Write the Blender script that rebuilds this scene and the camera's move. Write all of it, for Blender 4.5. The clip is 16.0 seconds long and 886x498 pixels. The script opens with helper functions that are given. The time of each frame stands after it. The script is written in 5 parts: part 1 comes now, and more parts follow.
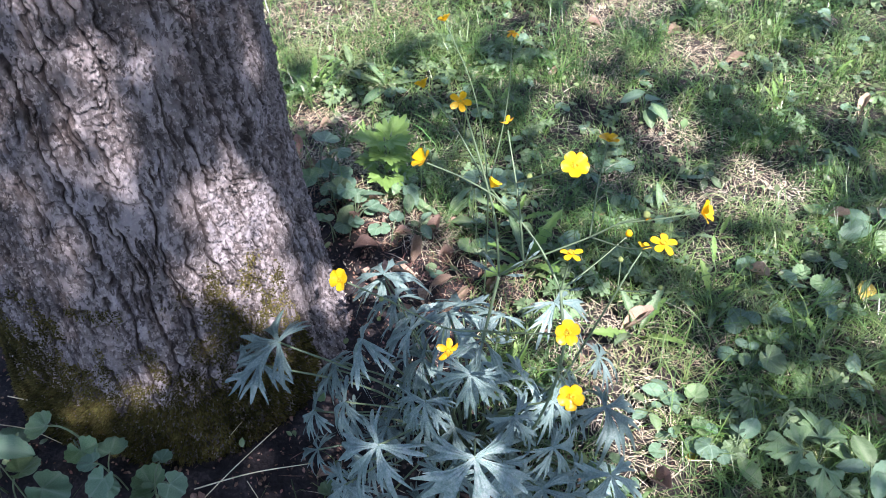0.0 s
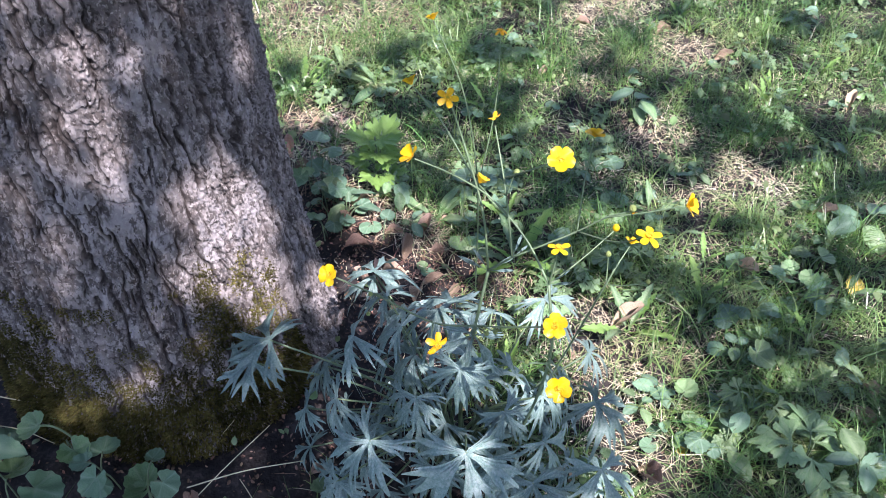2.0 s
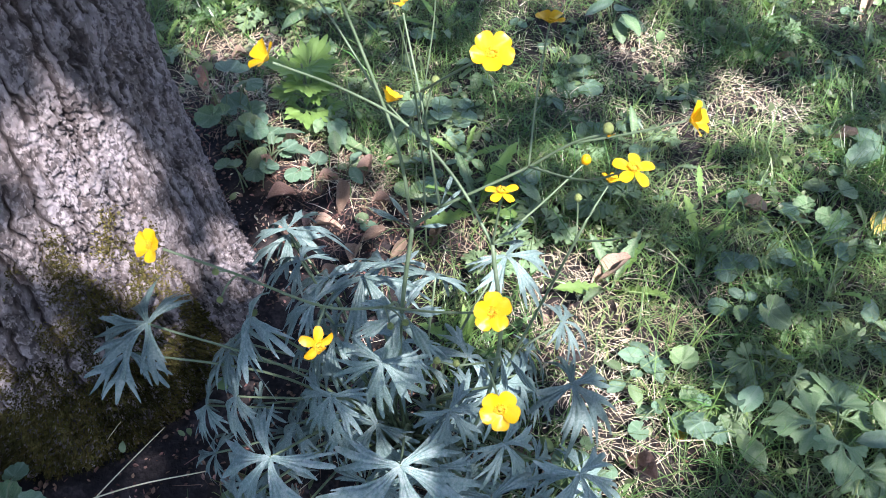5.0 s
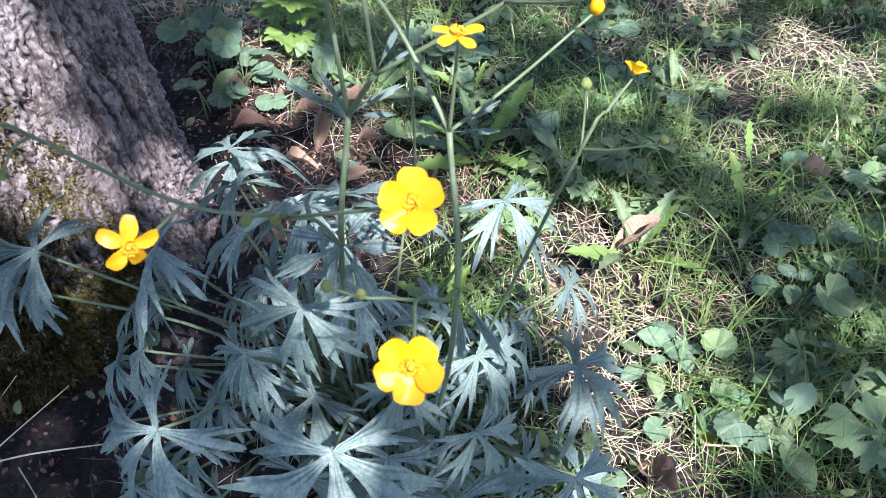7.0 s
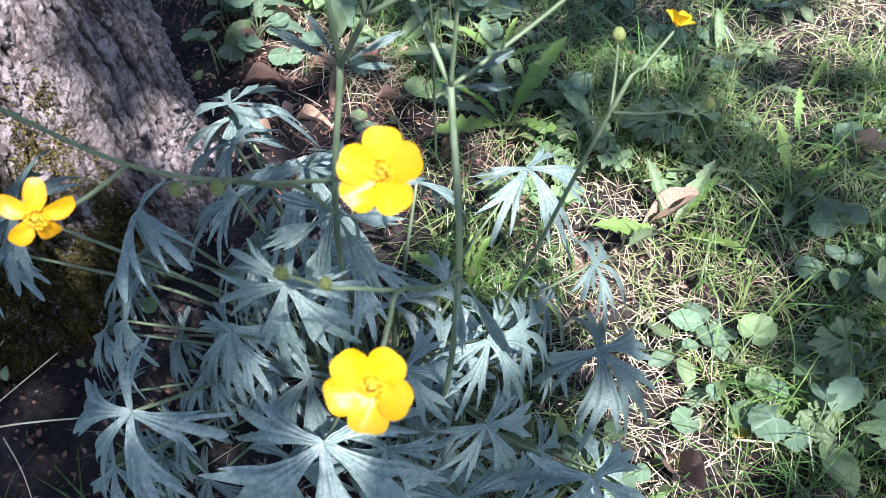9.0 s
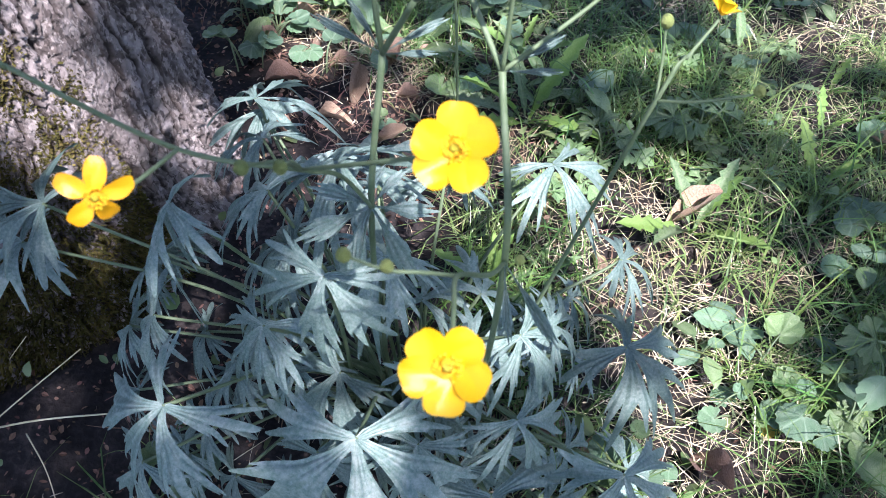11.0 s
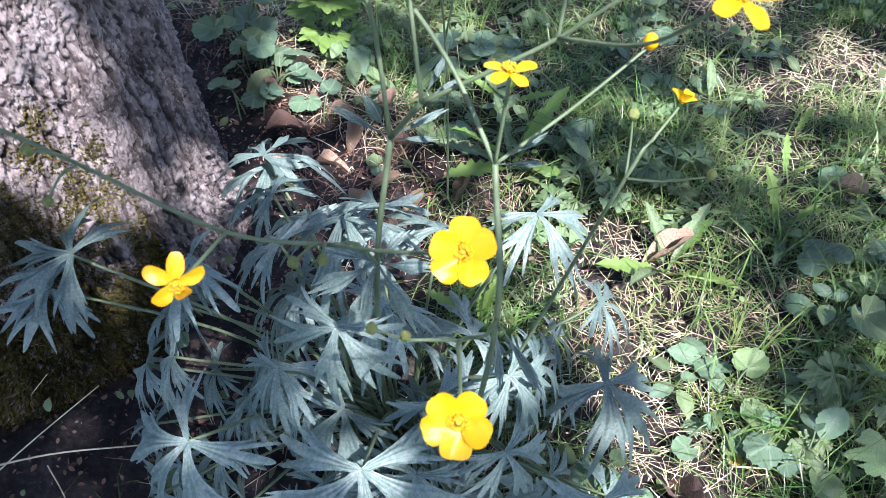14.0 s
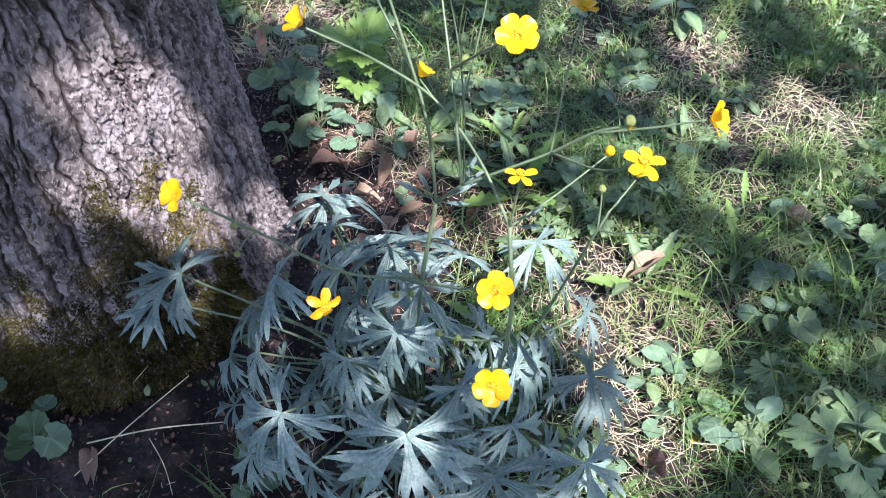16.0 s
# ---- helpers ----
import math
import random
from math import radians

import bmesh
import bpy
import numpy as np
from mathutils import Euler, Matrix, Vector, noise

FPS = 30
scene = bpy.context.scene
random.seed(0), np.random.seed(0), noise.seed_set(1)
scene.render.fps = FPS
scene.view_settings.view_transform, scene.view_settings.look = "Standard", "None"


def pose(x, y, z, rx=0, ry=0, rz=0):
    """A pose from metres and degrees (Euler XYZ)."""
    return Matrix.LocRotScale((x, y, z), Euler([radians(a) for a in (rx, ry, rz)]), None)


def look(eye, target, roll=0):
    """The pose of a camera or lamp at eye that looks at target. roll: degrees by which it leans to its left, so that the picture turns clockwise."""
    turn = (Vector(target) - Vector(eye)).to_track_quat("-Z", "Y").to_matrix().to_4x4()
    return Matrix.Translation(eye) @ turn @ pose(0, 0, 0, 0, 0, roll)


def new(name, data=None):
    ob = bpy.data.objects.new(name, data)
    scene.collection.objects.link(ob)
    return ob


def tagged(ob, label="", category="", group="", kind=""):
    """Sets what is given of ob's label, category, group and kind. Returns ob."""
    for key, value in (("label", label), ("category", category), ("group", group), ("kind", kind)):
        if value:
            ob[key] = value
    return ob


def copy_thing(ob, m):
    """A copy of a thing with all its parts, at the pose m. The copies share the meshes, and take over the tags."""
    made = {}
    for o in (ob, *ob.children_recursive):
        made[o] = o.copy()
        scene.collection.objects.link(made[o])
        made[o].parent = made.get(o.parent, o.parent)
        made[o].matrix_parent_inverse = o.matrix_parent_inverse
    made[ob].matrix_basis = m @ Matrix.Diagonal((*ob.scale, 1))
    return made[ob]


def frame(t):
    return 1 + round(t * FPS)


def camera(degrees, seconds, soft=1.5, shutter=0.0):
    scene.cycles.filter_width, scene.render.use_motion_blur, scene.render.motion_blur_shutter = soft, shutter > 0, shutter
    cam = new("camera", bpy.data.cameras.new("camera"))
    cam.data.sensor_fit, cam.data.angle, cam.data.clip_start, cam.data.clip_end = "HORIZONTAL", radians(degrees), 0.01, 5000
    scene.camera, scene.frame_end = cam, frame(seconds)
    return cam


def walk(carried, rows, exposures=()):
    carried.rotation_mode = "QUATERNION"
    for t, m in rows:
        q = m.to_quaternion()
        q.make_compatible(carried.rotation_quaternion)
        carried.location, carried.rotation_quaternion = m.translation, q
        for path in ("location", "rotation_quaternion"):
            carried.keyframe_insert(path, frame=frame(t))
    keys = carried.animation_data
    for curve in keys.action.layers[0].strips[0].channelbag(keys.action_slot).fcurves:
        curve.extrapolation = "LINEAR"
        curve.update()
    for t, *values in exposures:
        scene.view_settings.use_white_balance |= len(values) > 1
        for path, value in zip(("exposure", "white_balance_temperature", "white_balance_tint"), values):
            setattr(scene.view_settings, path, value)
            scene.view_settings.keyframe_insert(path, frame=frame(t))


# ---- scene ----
cam = camera(53.4, 16.0, soft=0.5)
PATH = [
    (0, (0.106, 0.095, 1.324), (0.045, 1.466, -0.131), 1.9),
    (0.5, (0.108, 0.088, 1.324), (0.05, 1.463, -0.127), 1.8),
    (1, (0.109, 0.086, 1.325), (0.051, 1.463, -0.125), 1.7),
    (1.5, (0.11, 0.085, 1.324), (0.06, 1.46, -0.128), 1.8),
    (2, (0.112, 0.086, 1.325), (0.065, 1.46, -0.128), 1.9),
    (2.5, (0.114, 0.089, 1.321), (0.068, 1.458, -0.136), 1.8),
    (3, (0.115, 0.098, 1.32), (0.077, 1.456, -0.148), 2.3),
    (3.5, (0.115, 0.131, 1.296), (0.114, 1.471, -0.189), 2.8),
    (4, (0.146, 0.196, 1.249), (0.158, 1.511, -0.257), 2.3),
    (4.5, (0.158, 0.262, 1.176), (0.145, 1.549, -0.355), 0.8),
    (4.7, (0.164, 0.276, 1.149), (0.151, 1.561, -0.384), 0.8),
    (6.8, (0.231, 0.396, 0.919), (0.169, 1.672, -0.621), 2.4),
    (7, (0.23, 0.403, 0.903), (0.146, 1.665, -0.646), 1.8),
    (7.5, (0.238, 0.415, 0.88), (0.128, 1.658, -0.683), 1.4),
    (8, (0.244, 0.445, 0.87), (0.112, 1.697, -0.684), 1.5),
    (8.5, (0.248, 0.455, 0.857), (0.107, 1.667, -0.728), 1.1),
    (9, (0.242, 0.455, 0.851), (0.094, 1.645, -0.75), 0.9),
    (9.5, (0.233, 0.455, 0.843), (0.077, 1.647, -0.756), 0.2),
    (10, (0.227, 0.45, 0.839), (0.062, 1.641, -0.759), 0.1),
    (10.2, (0.226, 0.449, 0.84), (0.062, 1.643, -0.757), 0.3),
    (12.3, (0.221, 0.454, 0.842), (0.063, 1.65, -0.754), 0.8),
    (12.5, (0.221, 0.454, 0.841), (0.067, 1.656, -0.75), 0.8),
    (13, (0.223, 0.453, 0.849), (0.072, 1.668, -0.733), 0.9),
    (13.5, (0.219, 0.449, 0.881), (0.08, 1.681, -0.688), 2.1),
    (14, (0.217, 0.422, 0.912), (0.086, 1.663, -0.652), 1.8),
    (14.5, (0.216, 0.391, 0.957), (0.073, 1.627, -0.609), 0.9),
    (15, (0.215, 0.358, 1.006), (0.068, 1.587, -0.565), 0.5),
    (15.5, (0.211, 0.323, 1.068), (0.08, 1.56, -0.498), 2.0),
    (16, (0.203, 0.286, 1.117), (0.076, 1.53, -0.444), 2.3),
]
walk(cam, [(t, look(eye, target, roll)) for t, eye, target, roll in PATH], exposures=[(0, 1.84, 6080, 29), (16, 1.84, 6080, 29)])
cam.data.dof.use_dof, cam.data.dof.focus_distance, cam.data.dof.aperture_fstop = True, 1.05, 28.0

# ---- daylight ----
SUN = Vector((0.34, -0.52, 1.0))          # way to the sun
sun_ob = new("sun", bpy.data.lights.new("sun", "SUN"))
sun_ob.matrix_world = look(SUN * 10, (0, 0, 0))
sun_ob.data.energy, sun_ob.data.angle, sun_ob.data.color = 5.0, radians(0.53), (1.0, 0.96, 0.90)
world = bpy.data.worlds.new("world")
scene.world = world
world.use_nodes = True
_sky = world.node_tree.nodes.new("ShaderNodeTexSky")
_sky.sky_type, _sky.sun_disc = "NISHITA", False
_sky.sun_elevation = math.atan2(SUN.z, math.hypot(SUN.x, SUN.y))
_sky.sun_rotation = math.atan2(SUN.x, SUN.y)
world.node_tree.links.new(_sky.outputs[0], world.node_tree.nodes["Background"].inputs[0])
world.node_tree.nodes["Background"].inputs[1].default_value = 0.107

rng = np.random.default_rng(7)


# ---- materials ----
def surface(name, cols, scale=8.0, stretch=(1, 1, 1), rough=0.6, bump=0.3, fine=60.0, through_light=0.0, vary="", amount=0.3, spec=0.4, detail=5.0, tint=None):
    """Colours blended by noise at two scales, with bump; vary: 'object' or 'island' shifts the brightness piece by piece."""
    m = bpy.data.materials.new(name)
    m.use_nodes = True
    nt = m.node_tree
    n, l = nt.nodes, nt.links
    bsdf = n["Principled BSDF"]
    bsdf.inputs["Roughness"].default_value = rough
    bsdf.inputs["Specular IOR Level"].default_value = spec
    co = n.new("ShaderNodeTexCoord")
    mp = n.new("ShaderNodeMapping")
    mp.inputs["Scale"].default_value = stretch
    l.new(co.outputs["Object"], mp.inputs[0])
    big = n.new("ShaderNodeTexNoise")
    big.inputs["Scale"].default_value, big.inputs["Detail"].default_value, big.inputs["Roughness"].default_value = scale, detail, 0.62
    small = n.new("ShaderNodeTexNoise")
    small.inputs["Scale"].default_value, small.inputs["Detail"].default_value = fine, 4.0
    l.new(mp.outputs[0], big.inputs["Vector"])
    l.new(mp.outputs[0], small.inputs["Vector"])
    ramp = n.new("ShaderNodeValToRGB")
    e = ramp.color_ramp.elements
    while len(e) < len(cols):
        e.new(0.5)
    for i, c in enumerate(cols):
        e[i].position = 0.28 + 0.44 * i / max(1, len(cols) - 1)
        e[i].color = (*c, 1)
    mixv = n.new("ShaderNodeMath")
    mixv.operation = "MULTIPLY_ADD"
    mixv.inputs[1].default_value, mixv.inputs[2].default_value = 0.35, -0.175
    l.new(small.outputs["Fac"], mixv.inputs[0])
    add = n.new("ShaderNodeMath")
    l.new(big.outputs["Fac"], add.inputs[0])
    l.new(mixv.outputs[0], add.inputs[1])
    l.new(add.outputs[0], ramp.inputs[0])
    col = ramp.outputs[0]
    if vary:
        src = n.new("ShaderNodeObjectInfo").outputs["Random"] if vary == "object" else n.new("ShaderNodeNewGeometry").outputs["Random Per Island"]
        hsv = n.new("ShaderNodeHueSaturation")
        v = n.new("ShaderNodeMapRange")
        v.inputs["To Min"].default_value, v.inputs["To Max"].default_value = 1 - amount, 1 + amount
        l.new(src, v.inputs[0])
        l.new(v.outputs[0], hsv.inputs["Value"])
        h = n.new("ShaderNodeMath")
        h.operation = "MULTIPLY_ADD"
        h.inputs[1].default_value, h.inputs[2].default_value = 37.7, 0.0
        l.new(src, h.inputs[0])
        fr = n.new("ShaderNodeMath")
        fr.operation = "FRACT"
        l.new(h.outputs[0], fr.inputs[0])
        hr = n.new("ShaderNodeMapRange")
        hr.inputs["To Min"].default_value, hr.inputs["To Max"].default_value = 0.5 - 0.05 * amount, 0.5 + 0.05 * amount
        l.new(fr.outputs[0], hr.inputs[0])
        l.new(hr.outputs[0], hsv.inputs["Hue"])
        l.new(col, hsv.inputs["Color"])
        col = hsv.outputs[0]
    l.new(col, bsdf.inputs["Base Color"])
    if bump:
        bp = n.new("ShaderNodeBump")
        bp.inputs["Strength"].default_value, bp.inputs["Distance"].default_value = bump, 0.003
        l.new(add.outputs[0], bp.inputs["Height"])
        l.new(bp.outputs[0], bsdf.inputs["Normal"])
    if through_light:
        tr = n.new("ShaderNodeBsdfTranslucent")
        if tint:
            mx = n.new("ShaderNodeMix")
            mx.data_type, mx.blend_type = "RGBA", "MULTIPLY"
            mx.inputs["Factor"].default_value = 1.0
            mx.inputs["B"].default_value = (*tint, 1)
            l.new(col, mx.inputs["A"])
            l.new(mx.outputs["Result"], tr.inputs[0])
        else:
            l.new(col, tr.inputs[0])
        ms = n.new("ShaderNodeMixShader")
        ms.inputs[0].default_value = through_light
        l.new(bsdf.outputs[0], ms.inputs[1])
        l.new(tr.outputs[0], ms.inputs[2])
        l.new(ms.outputs[0], n["Material Output"].inputs[0])
    return m


def bark_material():
    """Grey bark: smooth grey plates, pale lichen film, brown crust in patches, dark inner bark and painted shade in the
    cracks.
    """
    m = surface("bark", [(0.110, 0.099, 0.092), (0.180, 0.163, 0.155), (0.275, 0.250, 0.240)], 24, (1, 1, 0.55), 0.9, 0.35, 150, spec=0.15, detail=6)
    n, l = m.node_tree.nodes, m.node_tree.links
    bsdf = n["Principled BSDF"]
    col = bsdf.inputs["Base Color"].links[0].from_socket
    co = n.new("ShaderNodeTexCoord")
    for scale, stretch, lo, hi, strength, c in ((14, 0.6, 0.53, 0.61, 0.55, (0.35, 0.33, 0.33)), (19, 0.5, 0.54, 0.63, 0.5, (0.105, 0.082, 0.068)), (46, 0.35, 0.535, 0.575, 0.6, (0.075, 0.062, 0.055)), (75, 0.5, 0.55, 0.585, 0.5, (0.36, 0.335, 0.315)), (130, 0.45, 0.54, 0.58, 0.75, (0.045, 0.038, 0.035)), (190, 0.7, 0.57, 0.61, 0.5, (0.40, 0.37, 0.34))):
        mp = n.new("ShaderNodeMapping")
        mp.inputs["Scale"].default_value = (1, 1, stretch)
        mp.inputs["Location"].default_value = (scale * 0.1, 0, 0)
        l.new(co.outputs["Object"], mp.inputs[0])
        tx = n.new("ShaderNodeTexNoise")
        tx.inputs["Scale"].default_value, tx.inputs["Detail"].default_value, tx.inputs["Roughness"].default_value = scale, 5.0, 0.6
        l.new(mp.outputs[0], tx.inputs["Vector"])
        mr = n.new("ShaderNodeMapRange")
        mr.inputs["From Min"].default_value, mr.inputs["From Max"].default_value, mr.inputs["To Max"].default_value = lo, hi, strength
        l.new(tx.outputs["Fac"], mr.inputs[0])
        mx = n.new("ShaderNodeMix")
        mx.data_type = "RGBA"
        mx.inputs["B"].default_value = (*c, 1)
        l.new(mr.outputs[0], mx.inputs["Factor"])
        l.new(col, mx.inputs["A"])
        col = mx.outputs["Result"]
    # dark inner bark plus shade painted into the cracks, from the relief's own crack lines
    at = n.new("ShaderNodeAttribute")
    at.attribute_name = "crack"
    crack_shade = n.new("ShaderNodeMix")
    crack_shade.data_type = "RGBA"
    crack_shade.inputs["B"].default_value = (0.034, 0.028, 0.026, 1)
    l.new(at.outputs["Fac"], crack_shade.inputs["Factor"])
    l.new(col, crack_shade.inputs["A"])
    l.new(crack_shade.outputs["Result"], bsdf.inputs["Base Color"])
    # crusty fine relief over the coarse one
    tx = n.new("ShaderNodeTexNoise")
    tx.inputs["Scale"].default_value, tx.inputs["Detail"].default_value, tx.inputs["Roughness"].default_value = 170.0, 6.0, 0.7
    l.new(co.outputs["Object"], tx.inputs["Vector"])
    bp = n.new("ShaderNodeBump")
    bp.inputs["Strength"].default_value, bp.inputs["Distance"].default_value = 1.0, 0.006
    l.new(tx.outputs["Fac"], bp.inputs["Height"])
    l.new(bsdf.inputs["Normal"].links[0].from_socket, bp.inputs["Normal"])
    l.new(bp.outputs[0], bsdf.inputs["Normal"])
    return m


BARK = bark_material()
MOSS = surface("moss", [(0.026, 0.025, 0.010), (0.080, 0.075, 0.024), (0.18, 0.160, 0.052)], 12, rough=0.9, bump=0.0, vary="island", amount=0.45, through_light=0.2, spec=0.1)
SOIL = surface("soil", [(0.007, 0.0064, 0.0064), (0.018, 0.016, 0.0155), (0.055, 0.047, 0.043)], 20, rough=0.7, bump=1.0, fine=160, spec=0.1, detail=8)
def veined(m, pale):
    """Paler veins on a leaf material, from the leaf's own vein lines."""
    n, l = m.node_tree.nodes, m.node_tree.links
    at = n.new("ShaderNodeAttribute")
    at.attribute_name = "vein"
    mx = n.new("ShaderNodeMix")
    mx.data_type = "RGBA"
    mx.inputs["B"].default_value = (*pale, 1)
    k = n.new("ShaderNodeMath")
    k.operation = "MULTIPLY"
    k.inputs[1].default_value = 0.55
    l.new(at.outputs["Fac"], k.inputs[0])
    l.new(k.outputs[0], mx.inputs["Factor"])
    base = n["Principled BSDF"].inputs["Base Color"]
    l.new(base.links[0].from_socket, mx.inputs["A"])
    l.new(mx.outputs["Result"], base)
    return m


def mottled(m, pale, scale, amount):
    """A pale broken film on a leaf, stronger on some leaves than on others."""
    n, l = m.node_tree.nodes, m.node_tree.links
    base = n["Principled BSDF"].inputs["Base Color"]
    co = n.new("ShaderNodeTexCoord")
    tx = n.new("ShaderNodeTexNoise")
    tx.inputs["Scale"].default_value, tx.inputs["Detail"].default_value, tx.inputs["Roughness"].default_value = scale, 7.0, 0.7
    l.new(co.outputs["Object"], tx.inputs["Vector"])
    mr = n.new("ShaderNodeMapRange")
    mr.inputs["From Min"].default_value, mr.inputs["From Max"].default_value = 0.46, 0.66
    l.new(tx.outputs["Fac"], mr.inputs[0])
    own = n.new("ShaderNodeObjectInfo")
    k = n.new("ShaderNodeMath")
    k.operation = "MULTIPLY"
    l.new(mr.outputs[0], k.inputs[0])
    l.new(own.outputs["Random"], k.inputs[1])
    k2 = n.new("ShaderNodeMath")
    k2.operation = "MULTIPLY"
    k2.inputs[1].default_value = amount
    l.new(k.outputs[0], k2.inputs[0])
    mx = n.new("ShaderNodeMix")
    mx.data_type = "RGBA"
    mx.inputs["B"].default_value = (*pale, 1)
    l.new(k2.outputs[0], mx.inputs["Factor"])
    l.new(base.links[0].from_socket, mx.inputs["A"])
    l.new(mx.outputs["Result"], base)
    return m


CUPLEAF = veined(surface("buttercup_leaf", [(0.076, 0.148, 0.121), (0.125, 0.205, 0.178), (0.203, 0.284, 0.258)], 30, rough=0.40, bump=0.35, fine=130, through_light=0.22, vary="object", amount=0.2, spec=0.5, detail=3), (0.165, 0.23, 0.20))
mottled(CUPLEAF, (0.34, 0.42, 0.385), 9.0, 0.85)
CUPSTEM = surface("buttercup_stem", [(0.085, 0.135, 0.065), (0.145, 0.205, 0.115)], 60, rough=0.5, bump=0.2, fine=300, through_light=0.1, spec=0.4)
PETAL = surface("buttercup_petal", [(0.66, 0.38, 0.0), (0.74, 0.47, 0.002)], 90, rough=0.30, bump=0.1, fine=500, through_light=0.3, vary="object", amount=0.08, spec=0.45)
OLDPETAL = surface("old_petal", [(0.72, 0.33, 0.003), (0.80, 0.43, 0.005)], 90, rough=0.35, bump=0.1, fine=500, through_light=0.35, spec=0.5)
STAMEN = surface("stamen", [(0.82, 0.50, 0.01), (0.88, 0.64, 0.03)], 200, rough=0.6, bump=0, vary="island", amount=0.2, through_light=0.45)
CARPEL = surface("carpel", [(0.20, 0.30, 0.04), (0.34, 0.42, 0.07)], 300, rough=0.55, bump=0.6, fine=900)
HEARTGREEN = surface("flower_heart", [(0.50, 0.48, 0.03), (0.66, 0.60, 0.05)], 300, rough=0.55, bump=0.6, fine=900, through_light=0.2)
BUDGREEN = surface("bud_green", [(0.16, 0.22, 0.06), (0.26, 0.32, 0.10)], 300, rough=0.6, bump=0.6, fine=900, through_light=0.1)
GRASS = surface("grass", [(0.034, 0.090, 0.020), (0.090, 0.178, 0.042), (0.235, 0.310, 0.120)], 5, rough=0.33, bump=0.0, vary="island", amount=0.5, through_light=0.35, spec=0.5)
STRAW = surface("straw", [(0.27, 0.225, 0.135), (0.50, 0.445, 0.295), (0.70, 0.65, 0.49)], 8, rough=0.7, bump=0.0, vary="island", amount=0.35, through_light=0.2, spec=0.3)
WEED = veined(surface("weed_leaf", [(0.058, 0.122, 0.045), (0.108, 0.192, 0.076), (0.195, 0.28, 0.135)], 45, rough=0.36, bump=0.4, fine=260, through_light=0.28, vary="object", amount=0.3, spec=0.5), (0.24, 0.32, 0.18))
IVY = veined(surface("ivy_leaf", [(0.055, 0.130, 0.065), (0.098, 0.192, 0.105), (0.18, 0.275, 0.175)], 60, rough=0.4, bump=0.5, fine=260, through_light=0.25, vary="object", amount=0.25, spec=0.5), (0.24, 0.34, 0.24))
FRESH = surface("fresh_leaf", [(0.13, 0.25, 0.05), (0.19, 0.33, 0.08)], 50, rough=0.45, bump=0.4, fine=260, through_light=0.35, vary="object", amount=0.15, spec=0.45)
COVER = surface("ground_cover_leaf", [(0.064, 0.112, 0.040), (0.125, 0.19, 0.072), (0.22, 0.28, 0.13)], 10, rough=0.45, bump=0.0, vary="island", amount=0.45, through_light=0.3, spec=0.5)
DRY = surface("dry_leaf", [(0.17, 0.11, 0.075), (0.30, 0.21, 0.15), (0.42, 0.32, 0.24)], 35, rough=0.75, bump=0.6, fine=220, vary="object", amount=0.35, through_light=0.15, spec=0.25)
YELLOWLEAF = surface("yellow_leaf", [(0.55, 0.40, 0.06), (0.68, 0.54, 0.12)], 40, rough=0.6, bump=0.4, through_light=0.25, spec=0.3)
LITTER = surface("litter", [(0.055, 0.034, 0.025), (0.125, 0.076, 0.054), (0.24, 0.165, 0.12)], 10, rough=0.85, bump=0.0, vary="island", amount=0.55, spec=0.15)
CROWN = surface("crown_leaf", [(0.05, 0.10, 0.02), (0.09, 0.16, 0.03)], 3, rough=0.5, bump=0.0, vary="island", amount=0.3, through_light=0.10)


# ---- mesh helpers ----
def mesh(name, verts, faces, material, smooth=True):
    me = bpy.data.meshes.new(name)
    me.from_pydata([tuple(v) for v in verts], [], [tuple(f) for f in faces])
    me.materials.append(material)
    if smooth:
        me.polygons.foreach_set("use_smooth", [True] * len(me.polygons))
    me.update()
    return me


def bulk(name, verts, quads, material, smooth=False):
    """A large mesh straight from arrays of corners and four-sided faces."""
    me = bpy.data.meshes.new(name)
    me.vertices.add(len(verts))
    me.vertices.foreach_set("co", np.ascontiguousarray(verts, dtype=np.float32).ravel())
    k = quads.shape[1]
    me.loops.add(quads.size)
    me.loops.foreach_set("vertex_index", np.ascontiguousarray(quads, dtype=np.int32).ravel())
    me.polygons.add(len(quads))
    me.polygons.foreach_set("loop_start", np.arange(0, quads.size, k, dtype=np.int32))
    me.polygons.foreach_set("use_smooth", [smooth] * len(quads))
    me.materials.append(material)
    me.update(calc_edges=True)
    return me


def part(name, data, parent, label="", m=None):
    ob = new(name, data)
    ob.parent = parent
    if m is not None:
        ob.matrix_basis = m
    if label:
        tagged(ob, label)
    return ob


def smooth_line(pts, n=6):
    """Points on a smooth line through pts."""
    p = [Vector(q) for q in pts]
    if len(p) < 3:
        return [p[0].lerp(p[-1], i / n) for i in range(n + 1)]
    p = [p[0] * 2 - p[1]] + p + [p[-1] * 2 - p[-2]]
    out = []
    for a, b, c, d in zip(p, p[1:], p[2:], p[3:]):
        for i in range(n):
            u = i / n
            out.append(0.5 * ((2 * b) + (c - a) * u + (2 * a - 5 * b + 4 * c - d) * u * u + (3 * b - a - 3 * c + d) * u ** 3))
    return out + [p[-2]]


